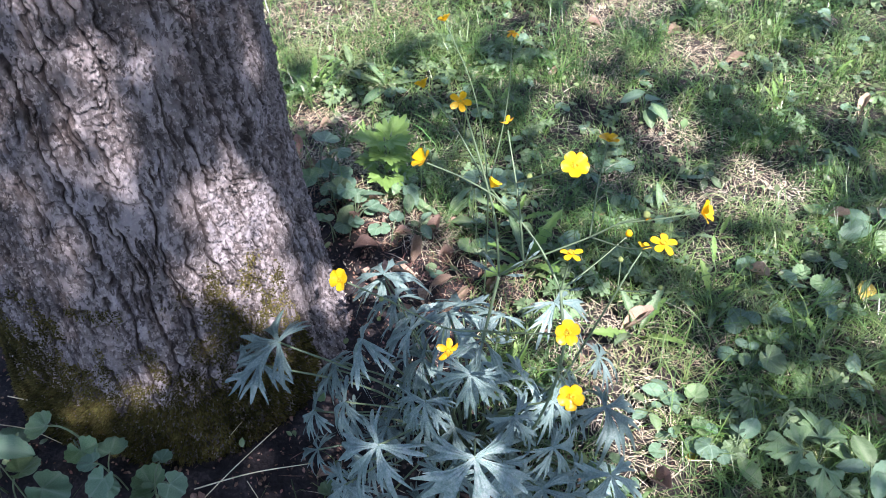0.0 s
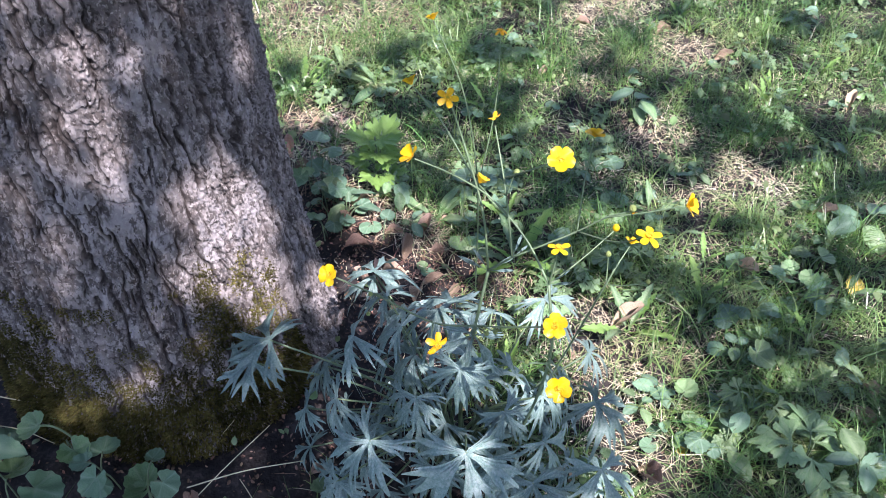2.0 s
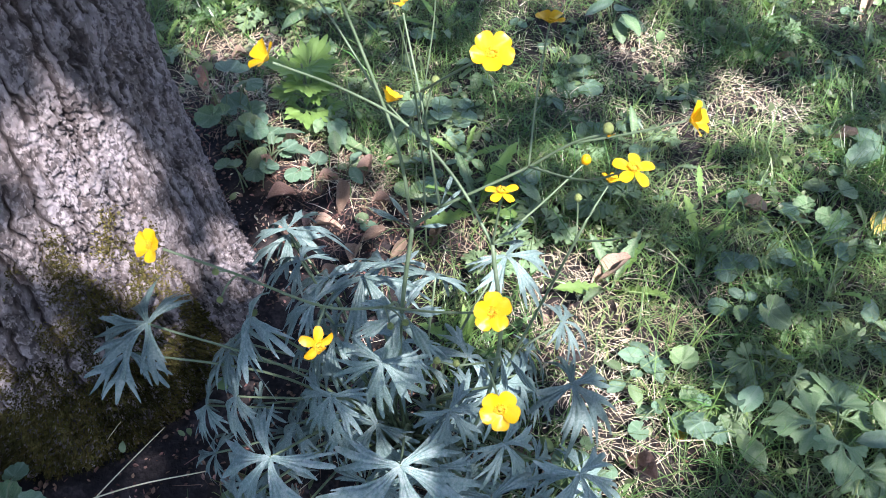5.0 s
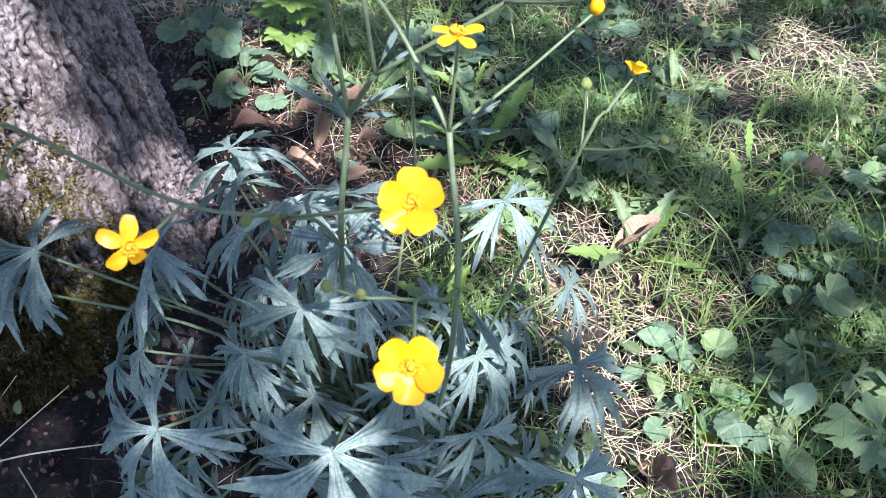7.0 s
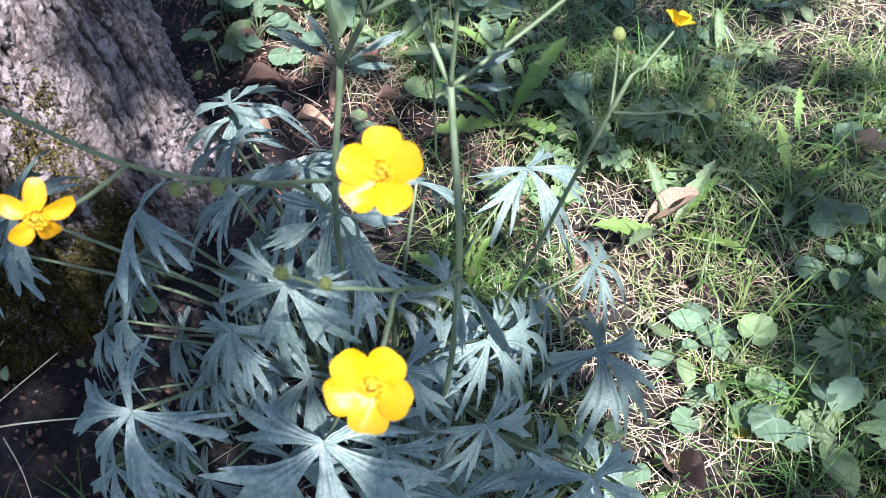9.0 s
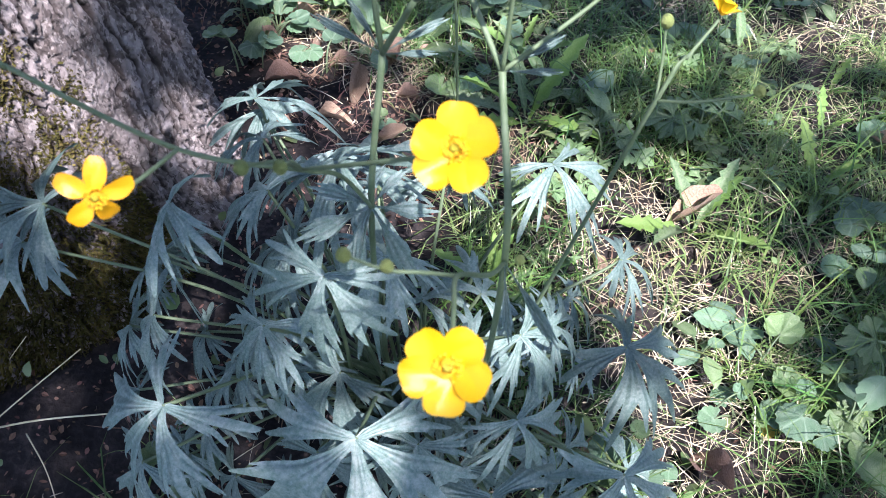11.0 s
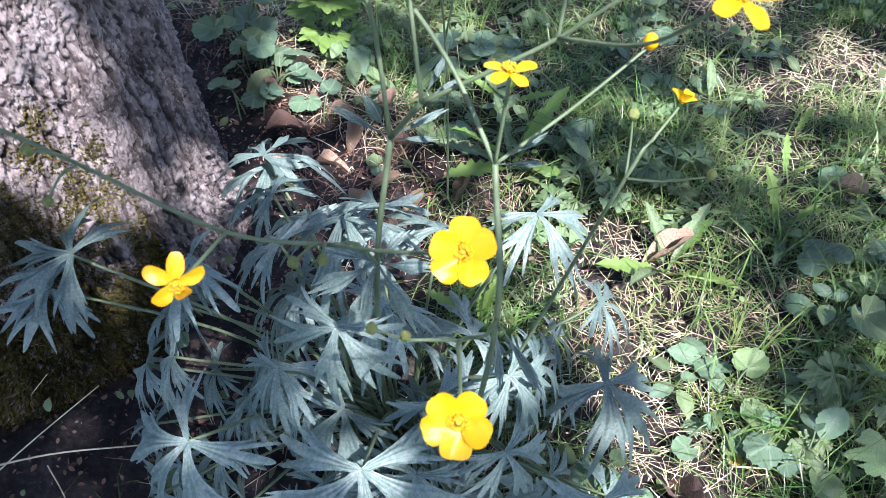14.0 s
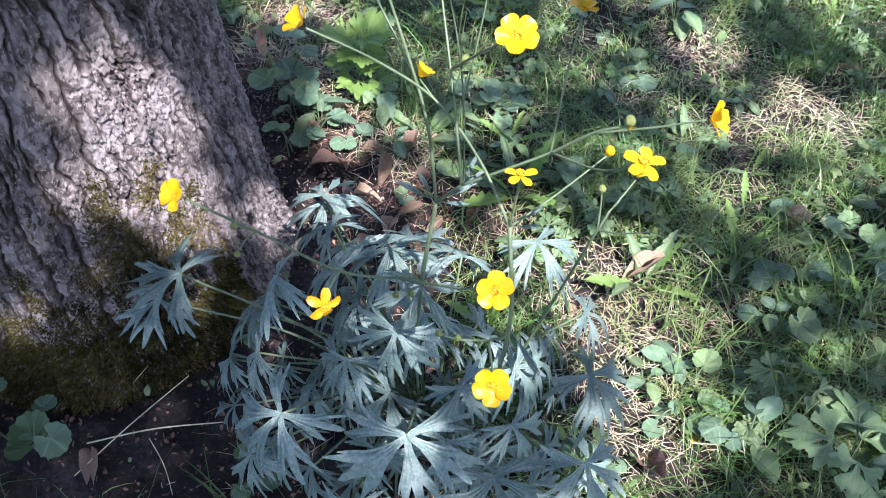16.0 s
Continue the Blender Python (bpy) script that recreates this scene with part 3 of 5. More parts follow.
def palm_leaf(name, lobes, seed, droop=0.5, fan=25.0, cols=33, rows=10):
    """A deeply cut leaf of unit size: wedge-shaped lobes (angle, length) that part into three toothed tips; the stalk meets it at the origin."""
    r = random.Random(seed)
    vs, fs, veins = [], [], []
    for ang, ln in lobes:
        a0 = radians(ang)
        base = len(vs)
        cut_in = r.uniform(0.80, 1.15)
        side = (r.uniform(0.90, 1.06), r.uniform(0.90, 1.06))
        dr, pitch, roll, bend = droop * r.uniform(0.5, 1.6), r.uniform(-0.10, 0.22), r.uniform(-0.35, 0.35), r.uniform(-0.16, 0.16)
        finger = [(r.uniform(-0.9, 0.5), r.uniform(-0.35, 0.35)) for _ in range(3)]
        curl, opened = r.uniform(-0.3, 0.9), radians(fan) * r.uniform(0.88, 1.1)
        for i in range(rows):
            q = (i / (rows - 1)) ** 0.85
            for j in range(cols):
                c = 2 * j / (cols - 1) - 1
                ac = abs(c)
                L = 1.0
                for (c0, l0), (c1, l1) in zip(LOBE_EDGE, LOBE_EDGE[1:]):
                    if c0 <= ac <= c1:
                        L = l0 + (l1 - l0) * (ac - c0) / (c1 - c0)
                L = 1 - (1 - L) * cut_in
                if ac > 0.3:
                    L *= side[c > 0]
                R = q * max(L, 0.2) * ln
                u = min(1, max(0, (R - 0.08) / 0.67))
                px, py = R * math.cos(0.5 * c * opened), c * (0.045 + opened * 0.37 * u * u * (3 - 2 * u)) * min(1, 0.3 + 6 * q)
                py += math.copysign(min(1, max(0, (ac - 0.28) / 0.12)) * 0.40 * max(0.0, R - 0.48), c)
                up_down, aside = finger[0 if c < -0.295 else 2 if c > 0.295 else 1]
                far = max(0.0, R - 0.45)
                py += bend * px * px + aside * far * far
                pz = 0.007 * math.cos(c * 12.5) * min(1, 2.5 * q) * ln + (0.30 - 0.75 * curl) * abs(py) * q + roll * py - dr * px * px * 0.6 + pitch * px
                pz += up_down * far * far * 1.3 + 0.05 * math.sin(7 * R + 3 * c + seed) * R
                pz -= curl * 0.18 * max(0.0, R - 0.55) ** 2 * 6
                veins.append(max(math.exp(-(c / 0.05) ** 2), 0.85 * math.exp(-((ac - 0.5) / 0.045) ** 2) * min(1, q * 2), 0.4 * math.exp(-((ac - 0.84) / 0.04) ** 2) * q) * (1 - 0.5 * q))
                vs.append((px * math.cos(a0) - py * math.sin(a0), px * math.sin(a0) + py * math.cos(a0), pz))
        for i in range(rows - 1):
            for j in range(cols - 1):
                k = base + i * cols + j
                fs.append((k, k + cols, k + cols + 1, k + 1))
    me = mesh(name, vs, fs, CUPLEAF)
    me.attributes.new("vein", "FLOAT", "POINT").data.foreach_set("value", veins)
    return me


CUP = [palm_leaf("blade", [(a + d, l) for (a, l), d in zip(((-108, 0.80), (-52, 0.97), (0, 1.0), (52, 0.96), (108, 0.82)), dd)], s, dr, w)
       for s, dr, w, dd in ((1, 0.75, 24, (0, 0, 0, 0, 0)), (2, 1.1, 24, (5, -4, 3, 6, -3)), (3, 0.9, 26, (-8, 4, -5, 0, 8)), (4, 1.5, 23, (0, 6, 0, -6, 0)), (15, 1.2, 25, (7, -6, 2, 4, -9)), (16, 0.8, 26, (-4, 3, 6, -5, 2)))]
FLATCUP = palm_leaf("blade", [(-112, 0.84), (-55, 0.98), (0, 1.0), (54, 0.97), (110, 0.85)], 11, 0.42, 25)
NARROW = cup_leaf("bract", CUPLEAF, [(-95, 0.7), (-48, 0.9), (0, 1.0), (50, 0.95), (100, 0.7)], 5, 1.2, 0.12, 0.6)
BRACT2 = cup_leaf("bract", CUPLEAF, [(-22, 0.8), (10, 1.0)], 6, 0.3, 0.055, 0.2)


def oval_leaf(name, material, toothed=0.0, wide=0.5, notch=0.0, bend=0.3, n=14, fold=0.2, power=1.0, wave=0.0, seed=0, teeth=9):
    """A simple leaf of unit length from the stalk at the origin along +x."""
    r = random.Random(seed)
    cols = 5
    vs, fs, veins = [], [], []
    for i in range(n + 1):
        s = i / n
        w = wide * 0.5 * math.sin(math.pi * min(1, max(0.0, s)) ** power) ** 0.8 + 0.004
        w *= 1 + toothed * (0.5 - (s * teeth % 1))
        for j in range(cols):
            c = 2 * j / (cols - 1) - 1
            x = s - notch * abs(c) * (1 - s) ** 2 * 1.2
            veins.append(max(math.exp(-(c / 0.12) ** 2), 0.5 * max(0.0, math.cos(2 * math.pi * (s * 6 - abs(c) * 1.3))) ** 6))
            vs.append((x, c * w, fold * abs(c) * w - bend * s * s * 0.5 + 0.1 * s + wave * math.sin(s * 13 + c * 2.1 + r.random() * 0.3) * abs(c)))
    for i in range(n):
        for j in range(cols - 1):
            q = i * cols + j
            fs.append((q, q + cols, q + cols + 1, q + 1))
    me = mesh(name, vs, fs, material)
    me.attributes.new("vein", "FLOAT", "POINT").data.foreach_set("value", veins)
    return me


def round_leaf(name, material, scallops=11, seed=0, cup=0.15, gap=40):
    """A round scalloped leaf of unit width with a notch where the stalk joins."""
    r = random.Random(seed)
    rows, cols = 4, 6 * scallops + 1
    vs, fs, veins = [(0, 0, 0)], [], [1.0]
    for i in range(1, rows + 1):
        s = i / rows
        for j in range(cols):
            u = j / (cols - 1)
            a = radians(180 + gap / 2 + u * (360 - gap))
            R = 0.5 * s * (1 + 0.16 * math.cos(a) * 0 + 0.1 * math.sin(u * math.pi)) * (1 - 0.07 * s * (0.5 + 0.5 * math.cos(2 * math.pi * u * scallops)))
            z = cup * R * R * 2 + 0.02 * s * math.cos(2 * math.pi * u * scallops / 2) + 0.03 * math.sin(a * 2 + seed)
            veins.append(max(0.0, math.cos(math.pi * (u - 0.5) * 8)) ** 14)
            vs.append((R * math.cos(a) + 0.12 * s, R * math.sin(a), z))
    for j in range(cols - 1):
        fs.append((0, 1 + j, 2 + j))
    for i in range(rows - 1):
        for j in range(cols - 1):
            q = 1 + i * cols + j
            fs.append((q, q + cols, q + cols + 1, q + 1))
    me = mesh(name, vs, fs, material)
    me.attributes.new("vein", "FLOAT", "POINT").data.foreach_set("value", veins)
    return me


# ---- buttercup ----
ROOT = Vector((0.115, 0.865, 0.0))


def leaf_stalk(parent, a, b, r=0.0017):
    a, b = Vector(a), Vector(b)
    out = Vector((b.x - a.x, b.y - a.y, 0))
    k = out.length
    mid = a.lerp(b, 0.5) + Vector((0, 0, 0.10 * k + 0.02)) - out * 0.06
    vs, fs = tube([a, mid, b], r * 1.3, r * 0.8, 6, 6)
    return part("petiole", mesh("petiole", vs, fs, CUPSTEM), parent)


# blade: place, size, variant, lean outwards in degrees, turn of the tip from the outward way
LEAVES = [
    ((0.131, 0.699, 0.283), 0.079, 9, 22, 8), ((0.003, 0.692, 0.309), 0.072, 2, 25, -12), ((-0.028, 1.016, 0.281), 0.074, 0, 14, -60),
    ((0.083, 0.891, 0.347), 0.078, 3, 8, 160), ((-0.036, 0.841, 0.336), 0.070, 3, 40, 20), ((0.117, 0.730, 0.43), 0.052, 1, 30, -15),
    ((0.251, 1.039, 0.212), 0.072, 1, 5, -100), ((0.322, 0.950, 0.19), 0.058, 1, 15, -20), ((0.332, 0.872, 0.165), 0.076, 2, 12, -30),
    ((0.327, 0.736, 0.20), 0.072, 0, 14, -40), ((-0.165, 0.865, 0.285), 0.066, 9, 10, -10), ((-0.196, 0.855, 0.24), 0.060, 9, 15, 30),
    ((-0.085, 0.870, 0.22), 0.055, 3, 35, -10), ((-0.119, 0.838, 0.151), 0.052, 0, 45, 0), ((0.228, 0.700, 0.21), 0.073, 9, 15, -10),
    ((0.235, 0.793, 0.29), 0.056, 1, 20, 0), ((0.060, 0.790, 0.20), 0.050, 3, 20, 40), ((0.165, 0.790, 0.20), 0.065, 0, 12, 60),
    ((0.012, 0.718, 0.13), 0.048, 3, 30, 0), ((0.10, 0.77, 0.24), 0.06, 1, 20, -30), ((0.20, 0.86, 0.24), 0.06, 3, 20, 70),
    ((-0.02, 0.76, 0.15), 0.05, 2, 20, 0), ((0.24, 0.90, 0.14), 0.05, 0, 30, 20), ((0.03, 0.95, 0.27), 0.066, 1, 15, -20),
    ((0.16, 0.93, 0.30), 0.06, 3, 15, 50), ((0.20, 0.75, 0.14), 0.055, 2, 25, 0), ((0.29, 0.80, 0.10), 0.05, 1, 30, 0),
    ((-0.03, 1.03, 0.25), 0.06, 3, 15, 30), ((0.05, 0.85, 0.29), 0.062, 1, 20, 10), ((0.13, 0.82, 0.33), 0.06, 3, 15, -40), ((0.09, 0.72, 0.20), 0.055, 2, 25, 20),
    ((0.17, 0.72, 0.24), 0.06, 1, 25, -25), ((0.27, 0.72, 0.16), 0.06, 0, 28, 10), ((-0.06, 0.80, 0.24), 0.056, 1, 35, 0), ((0.26, 0.85, 0.22), 0.056, 1, 25, 0),
    ((0.29, 0.90, 0.09), 0.05, 2, 30, 30), ((0.02, 0.90, 0.22), 0.055, 2, 20, 0), ((0.35, 0.80, 0.07), 0.055, 0, 30, 20), ((0.37, 0.76, 0.05), 0.05, 2, 25, -20),
    ((0.12, 0.68, 0.13), 0.05, 1, 30, 0), ((0.19, 0.66, 0.10), 0.05, 0, 30, 20), ((-0.10, 0.93, 0.16), 0.05, 3, 30, 0), ((0.09, 0.98, 0.22), 0.055, 0, 20, 0),
    ((0.04, 0.78, 0.29), 0.045, 3, 30, 0), ((-0.07, 0.76, 0.10), 0.045, 1, 30, 30), ((0.15, 0.86, 0.22), 0.055, 2, 10, 90), ((0.07, 0.66, 0.17), 0.055, 0, 30, 10), ((0.0, 0.80, 0.18), 0.055, 3, 30, -20), ((0.20, 0.80, 0.25), 0.055, 0, 20, 30),
    ((0.10, 0.94, 0.31), 0.062, 0, 15, 20), ((0.03, 0.87, 0.33), 0.06, 1, 15, -30), ((0.18, 0.75, 0.31), 0.05, 0, 25, 15), ((0.24, 0.75, 0.24), 0.055, 1, 25, 0), ((0.06, 0.75, 0.33), 0.05, 3, 20, 20),
    ((0.28, 0.93, 0.15), 0.05, 1, 25, -30), ((0.27, 0.67, 0.13), 0.055, 2, 25, 15), ((-0.05, 0.70, 0.18), 0.05, 0, 35, 0), ((0.0, 0.95, 0.30), 0.055, 2, 15, -10),
    ((-0.06, 0.86, 0.12), 0.05, 1, 30, 20), ((-0.02, 0.83, 0.10), 0.05, 4, 25, 60), ((0.03, 0.82, 0.13), 0.052, 5, 20, -40), ((0.0, 0.88, 0.12), 0.05, 3, 25, 10), ((0.06, 0.72, 0.10), 0.05, 5, 30, -10), ((0.12, 0.76, 0.12), 0.05, 1, 25, 30),
    ((-0.04, 0.74, 0.11), 0.048, 4, 30, 15), ((0.02, 0.92, 0.14), 0.05, 1, 25, -30), ((0.09, 0.90, 0.15), 0.05, 5, 20, 40), ((0.23, 0.78, 0.12), 0.05, 4, 25, -15), ((0.17, 0.80, 0.11), 0.05, 1, 25, 50), ((0.20, 0.70, 0.09), 0.05, 5, 25, 0), ((-0.11, 0.80, 0.10), 0.046, 5, 35, -20), ((0.25, 0.88, 0.10), 0.048, 4, 25, 20),
]


def build_clump():
    clump = new("buttercup_foliage")
    r = random.Random(5)
    for at, size, kind, lean, turn in LEAVES:
        at = Vector(at)
        out = Vector((at.x - ROOT.x, at.y - ROOT.y, 0))
        out = out.normalized() if out.length > 0.01 else Vector((0, -1, 0))
        nrm = Vector((0, 0, 1)) * math.cos(radians(lean)) + out * math.sin(radians(lean))
        size *= 1.08 if kind == 9 else 1.0
        m = facing(at, nrm, 0, size)
        tip = math.degrees(math.atan2((m.to_3x3().inverted() @ out).y, (m.to_3x3().inverted() @ out).x))
        m = facing(at, nrm, tip + turn + r.uniform(-6, 6), size)
        ob = part("leaf", FLATCUP if kind == 9 else CUP[kind], clump, m=m)
        foot = ROOT + Vector((r.uniform(-0.03, 0.03), r.uniform(-0.03, 0.03), 0))
        leaf_stalk(clump, foot, at)
    tagged(clump, "clump of deeply cut grey-green buttercup leaves beside the trunk", "plant")


build_clump()


def petal_mesh(name, material, narrow=1.0, rise=0.35, curl=0.5, cup=0.5, notch=0.04):
    """A broad round-tipped petal of unit length, narrowed to its claw."""
    rings, spokes = 5, 28
    vs, fs = [(0.58, 0, 0)], []
    for i in range(1, rings + 1):
        for k in range(spokes):
            a = 2 * math.pi * k / spokes
            c, s = math.cos(a), math.sin(a)
            bx = 0.53 + 0.47 * c - notch * math.exp(-((math.pi - abs(math.pi - a)) / 0.3) ** 2)
            by = 0.46 * narrow * s * (0.80 + 0.20 * c) * (1.0 if c > -0.2 else 1 - 0.35 * (-0.2 - c))
            q = i / rings
            vs.append((0.58 + (bx - 0.58) * q, by * q, 0))
    vs = [(x, y, rise * x - curl * x * x * 0.5 + cup * y * y + 0.012 * math.sin(9 * x + 14 * y)) for x, y, z in vs]
    for k in range(spokes):
        fs.append((0, 1 + k, 1 + (k + 1) % spokes))
    for i in range(rings - 1):
        for k in range(spokes):
            q, w = 1 + i * spokes + k, 1 + i * spokes + (k + 1) % spokes
            fs.append((q, q + spokes, w + spokes, w))
    return mesh(name, vs, fs, material)


PETALS = {"open": petal_mesh("petal", PETAL, 1.14, 0.60, 0.45, 0.75), "cup": petal_mesh("petal", PETAL, 1.1, 1.0, 0.5, 0.8), "old": petal_mesh("petal", OLDPETAL, 0.74, 0.10, 0.9, 1.1), "spread": petal_mesh("petal", PETAL, 0.74, 0.2, 0.35, 0.4)}


def dome(n_lat, n_lon, rx, rz, lump=0.0, seed=0):
    r = random.Random(seed)
    vs, fs = [], []
    for i in range(n_lat + 1):
        t = math.pi * i / n_lat
        for j in range(n_lon):
            a = 2 * math.pi * j / n_lon
            k = 1 + lump * (r.random() - 0.5)
            vs.append((rx * k * math.sin(t) * math.cos(a), rx * k * math.sin(t) * math.sin(a), rz * k * math.cos(t)))
    for i in range(n_lat):
        for j in range(n_lon):
            fs.append((i * n_lon + j, (i + 1) * n_lon + j, (i + 1) * n_lon + (j + 1) % n_lon, i * n_lon + (j + 1) % n_lon))
    return vs, fs


def stamen_mesh():
    vs, fs = [], []
    r = random.Random(2)
    for k in range(48):
        a = k * 2.4
        d = 0.13 + 0.17 * (k % 4) / 3 + r.uniform(-0.02, 0.02)
        h = 0.20 + r.uniform(-0.04, 0.05)
        x0, y0, x1, y1 = 0.12 * math.cos(a), 0.12 * math.sin(a), d * math.cos(a), d * math.sin(a)
        b = len(vs)
        for t, rad in ((0, 0.012), (0.7, 0.012), (0.75, 0.038), (1.0, 0.034)):
            for q in range(4):
                w = q * math.pi / 2
                vs.append((x0 + (x1 - x0) * t + rad * math.cos(w), y0 + (y1 - y0) * t + rad * math.sin(w), 0.05 + h * t))
        for i in range(3):
            for q in range(4):
                fs.append((b + i * 4 + q, b + i * 4 + (q + 1) % 4, b + i * 4 + 4 + (q + 1) % 4, b + i * 4 + 4 + q))
        fs.append((b + 12, b + 13, b + 14, b + 15))
    return mesh("stamen_ring", vs, fs, STAMEN)


STAMENS = stamen_mesh()
_v, _f = dome(8, 12, 0.10, 0.13, 0.3, 3)
HEART = mesh("flower", [(x, y, z + 0.12) for x, y, z in _v], _f, HEARTGREEN)
_v, _f = dome(8, 10, 0.5, 0.62, 0.16, 4)
BUD = mesh("bud", _v, _f, BUDGREEN)
YBUD = mesh("bud", _v, _f, PETAL)


def flower(parent, at, normal, size=0.0255, kind="open", petals=5, turn=0.0, gone=()):
    """A flower on its stalk; size: its width in metres."""
    f = part("flower", HEART, parent, m=facing(at, normal, turn, size / 2))
    r = random.Random(int(abs(at[0] * 7919 + at[1] * 104729) * 1000))
    for k in range(petals):
        if k in gone:
            continue
        part("petal", PETALS[kind], f, m=pose(0, 0, 0, r.uniform(-10, 10), r.uniform(-12, 9), k * 360 / petals + r.uniform(-6, 6)))
    part("stamen_ring", STAMENS, f)
    return f


def branch(parent, pts, r0, r1, name="branch"):
    vs, fs = tube(pts, r0, r1, 7, 7)
    return part(name, mesh(name, vs, fs, CUPSTEM), parent)


def bud(parent, at, size=0.007, yellow=False, normal=(0, -0.3, 1)):
    return part("bud", YBUD if yellow else BUD, parent, m=facing(at, normal, 0, size))


def bract(parent, data, at, normal, turn, size):
    return part("bract", data, parent, m=facing(at, normal, turn, size))


def stalk(label):
    s = new("buttercup_stalk")
    tagged(s, label, "plant", group="flowering buttercup stalks")
    return s


def build_stalks():
    # the stalk that carries the long side branch and the upper flowers
    s = stalk("tall branched buttercup stalk with open yellow flowers")
    L, A, A2 = (0.131, 0.795, 0.417), (0.143, 0.80, 0.537), (0.167, 0.766, 0.599)
    branch(s, [(0.125, 0.86, 0.0), (0.122, 0.825, 0.22), L, A], 0.0024, 0.0020, "stem")
    bract(s, NARROW, L, (0.1, -0.55, 0.8), -100, 0.062)
    bract(s, NARROW, L, (-0.3, -0.2, 0.9), 150, 0.05)
    K, J = (0.125, 0.705, 0.548), (0.084, 0.679, 0.582)
    branch(s, [L, (0.130, 0.745, 0.500), K, J, (0.03, 0.668, 0.632), (-0.013, 0.663, 0.664)], 0.0014, 0.0009)
    branch(s, [K, (0.165, 0.655, 0.612), (0.200, 0.624, 0.655)], 0.0010, 0.0008)
    flower(s, (0.203, 0.621, 0.661), (0.05, -0.62, 0.78), 0.0265, "open", 5, 20)
    branch(s, [J, (0.084, 0.642, 0.602), (0.090, 0.617, 0.627)], 0.0010, 0.0008)
    flower(s, (0.091, 0.613, 0.631), (0.45, -0.75, 0.35), 0.025, "old", 5, 10)
    flower(s, (-0.019, 0.662, 0.669), (-0.45, -0.6, 0.65), 0.023, "open", 5, 0)
    for p, q in (((0.139, 0.619, 0.645), K), ((0.148, 0.627, 0.638), K), ((0.022, 0.652, 0.655), (0.035, 0.668, 0.628)), ((0.018, 0.655, 0.620), (0.03, 0.668, 0.632))):
        branch(s, [q, Vector(q).lerp(Vector(p), 0.5) + Vector((0, 0, 0.004)), p], 0.0008, 0.0006)
        bud(s, p, 0.0048)
    branch(s, [A, (0.132, 0.812, 0.62), (0.110, 0.82, 0.70), (0.088, 0.828, 0.768)], 0.0016, 0.0010)
    flower(s, (0.086, 0.826, 0.77), (0.05, -0.55, 0.8), 0.025, "spread", 5, 0)
    branch(s, [(0.118, 0.817, 0.67), (0.08, 0.85, 0.72), (0.047, 0.872, 0.748)], 0.0010, 0.0008)
    flower(s, (0.045, 0.873, 0.75), (-0.4, 0.3, 0.7), 0.020, "cup", 5, 0)
    branch(s, [A, A2], 0.0018, 0.0015)
    branch(s, [A2, (0.155, 0.79, 0.67), (0.138, 0.835, 0.73)], 0.0012, 0.0008)
    flower(s, (0.136, 0.846, 0.733), (0.2, -0.2, -0.9), 0.017, "old", 5, 0, gone=(1, 3))
    branch(s, [(0.152, 0.797, 0.69), (0.175, 0.75, 0.745), (0.196, 0.726, 0.779)], 0.0010, 0.0008)
    flower(s, (0.198, 0.722, 0.783), (0.05, -0.6, 0.75), 0.027, "open", 5, 50)
    branch(s, [(0.155, 0.79, 0.67), (0.160, 0.787, 0.70), (0.163, 0.784, 0.709)], 0.0008, 0.0006)
    bud(s, (0.163, 0.784, 0.711), 0.0065)
    R1 = (0.232, 0.755, 0.657)
    branch(s, [A2, (0.205, 0.760, 0.632), R1, (0.258, 0.745, 0.69), (0.280, 0.738, 0.707)], 0.0013, 0.0008)
    branch(s, [(0.258, 0.745, 0.69), (0.295, 0.73, 0.715), (0.323, 0.718, 0.737)], 0.0009, 0.0007)
    flower(s, (0.325, 0.717, 0.738), (0.75, -0.2, 0.45), 0.023, "cup", 5, 30)
    bud(s, (0.280, 0.738, 0.711), 0.008)
    bract(s, PETALS["old"], (0.280, 0.738, 0.706), (0.2, -0.3, -0.9), 60, 0.008)
    branch(s, [R1, (0.262, 0.70, 0.70), (0.279, 0.66, 0.750)], 0.0009, 0.0007)
    flower(s, (0.280, 0.656, 0.754), (0.05, -0.15, 1), 0.026, "spread", 5, 12)
    branch(s, [R1, (0.236, 0.79, 0.70), (0.241, 0.807, 0.742)], 0.0009, 0.0007)
    flower(s, (0.241, 0.807, 0.745), (0.1, 0.1, 1), 0.022, "open", 5, 40, gone=(3,))
    bract(s, BRACT2, A, (0.3, -0.6, 0.7), 150, 0.042)
    bract(s, BRACT2, A, (-0.3, -0.5, 0.8), 20, 0.04)
    bract(s, BRACT2, A2, (0.2, -0.6, 0.7), 60, 0.03)
    # the straight stalk before it
    s = stalk("upright buttercup stalk with a nodding open flower and buds")
    J2, B, D = (0.219, 0.703, 0.499), (0.209, 0.738, 0.588), (0.204, 0.633, 0.583)
    branch(s, [(0.165, 0.85, 0.0), (0.205, 0.76, 0.25), J2, B], 0.0021, 0.0017, "stem")
    branch(s, [J2, (0.214, 0.662, 0.545), D, (0.206, 0.605, 0.606), (0.209, 0.575, 0.630)], 0.0012, 0.0008)
    flower(s, (0.209, 0.568, 0.633), (0.05, -0.72, 0.7), 0.0265, "open", 5, 55)
    branch(s, [D, (0.193, 0.622, 0.598), (0.182, 0.617, 0.604), (0.169, 0.613, 0.615)], 0.0009, 0.0006)
    bud(s, (0.169, 0.613, 0.615), 0.0052)
    bud(s, (0.182, 0.617, 0.606), 0.005)
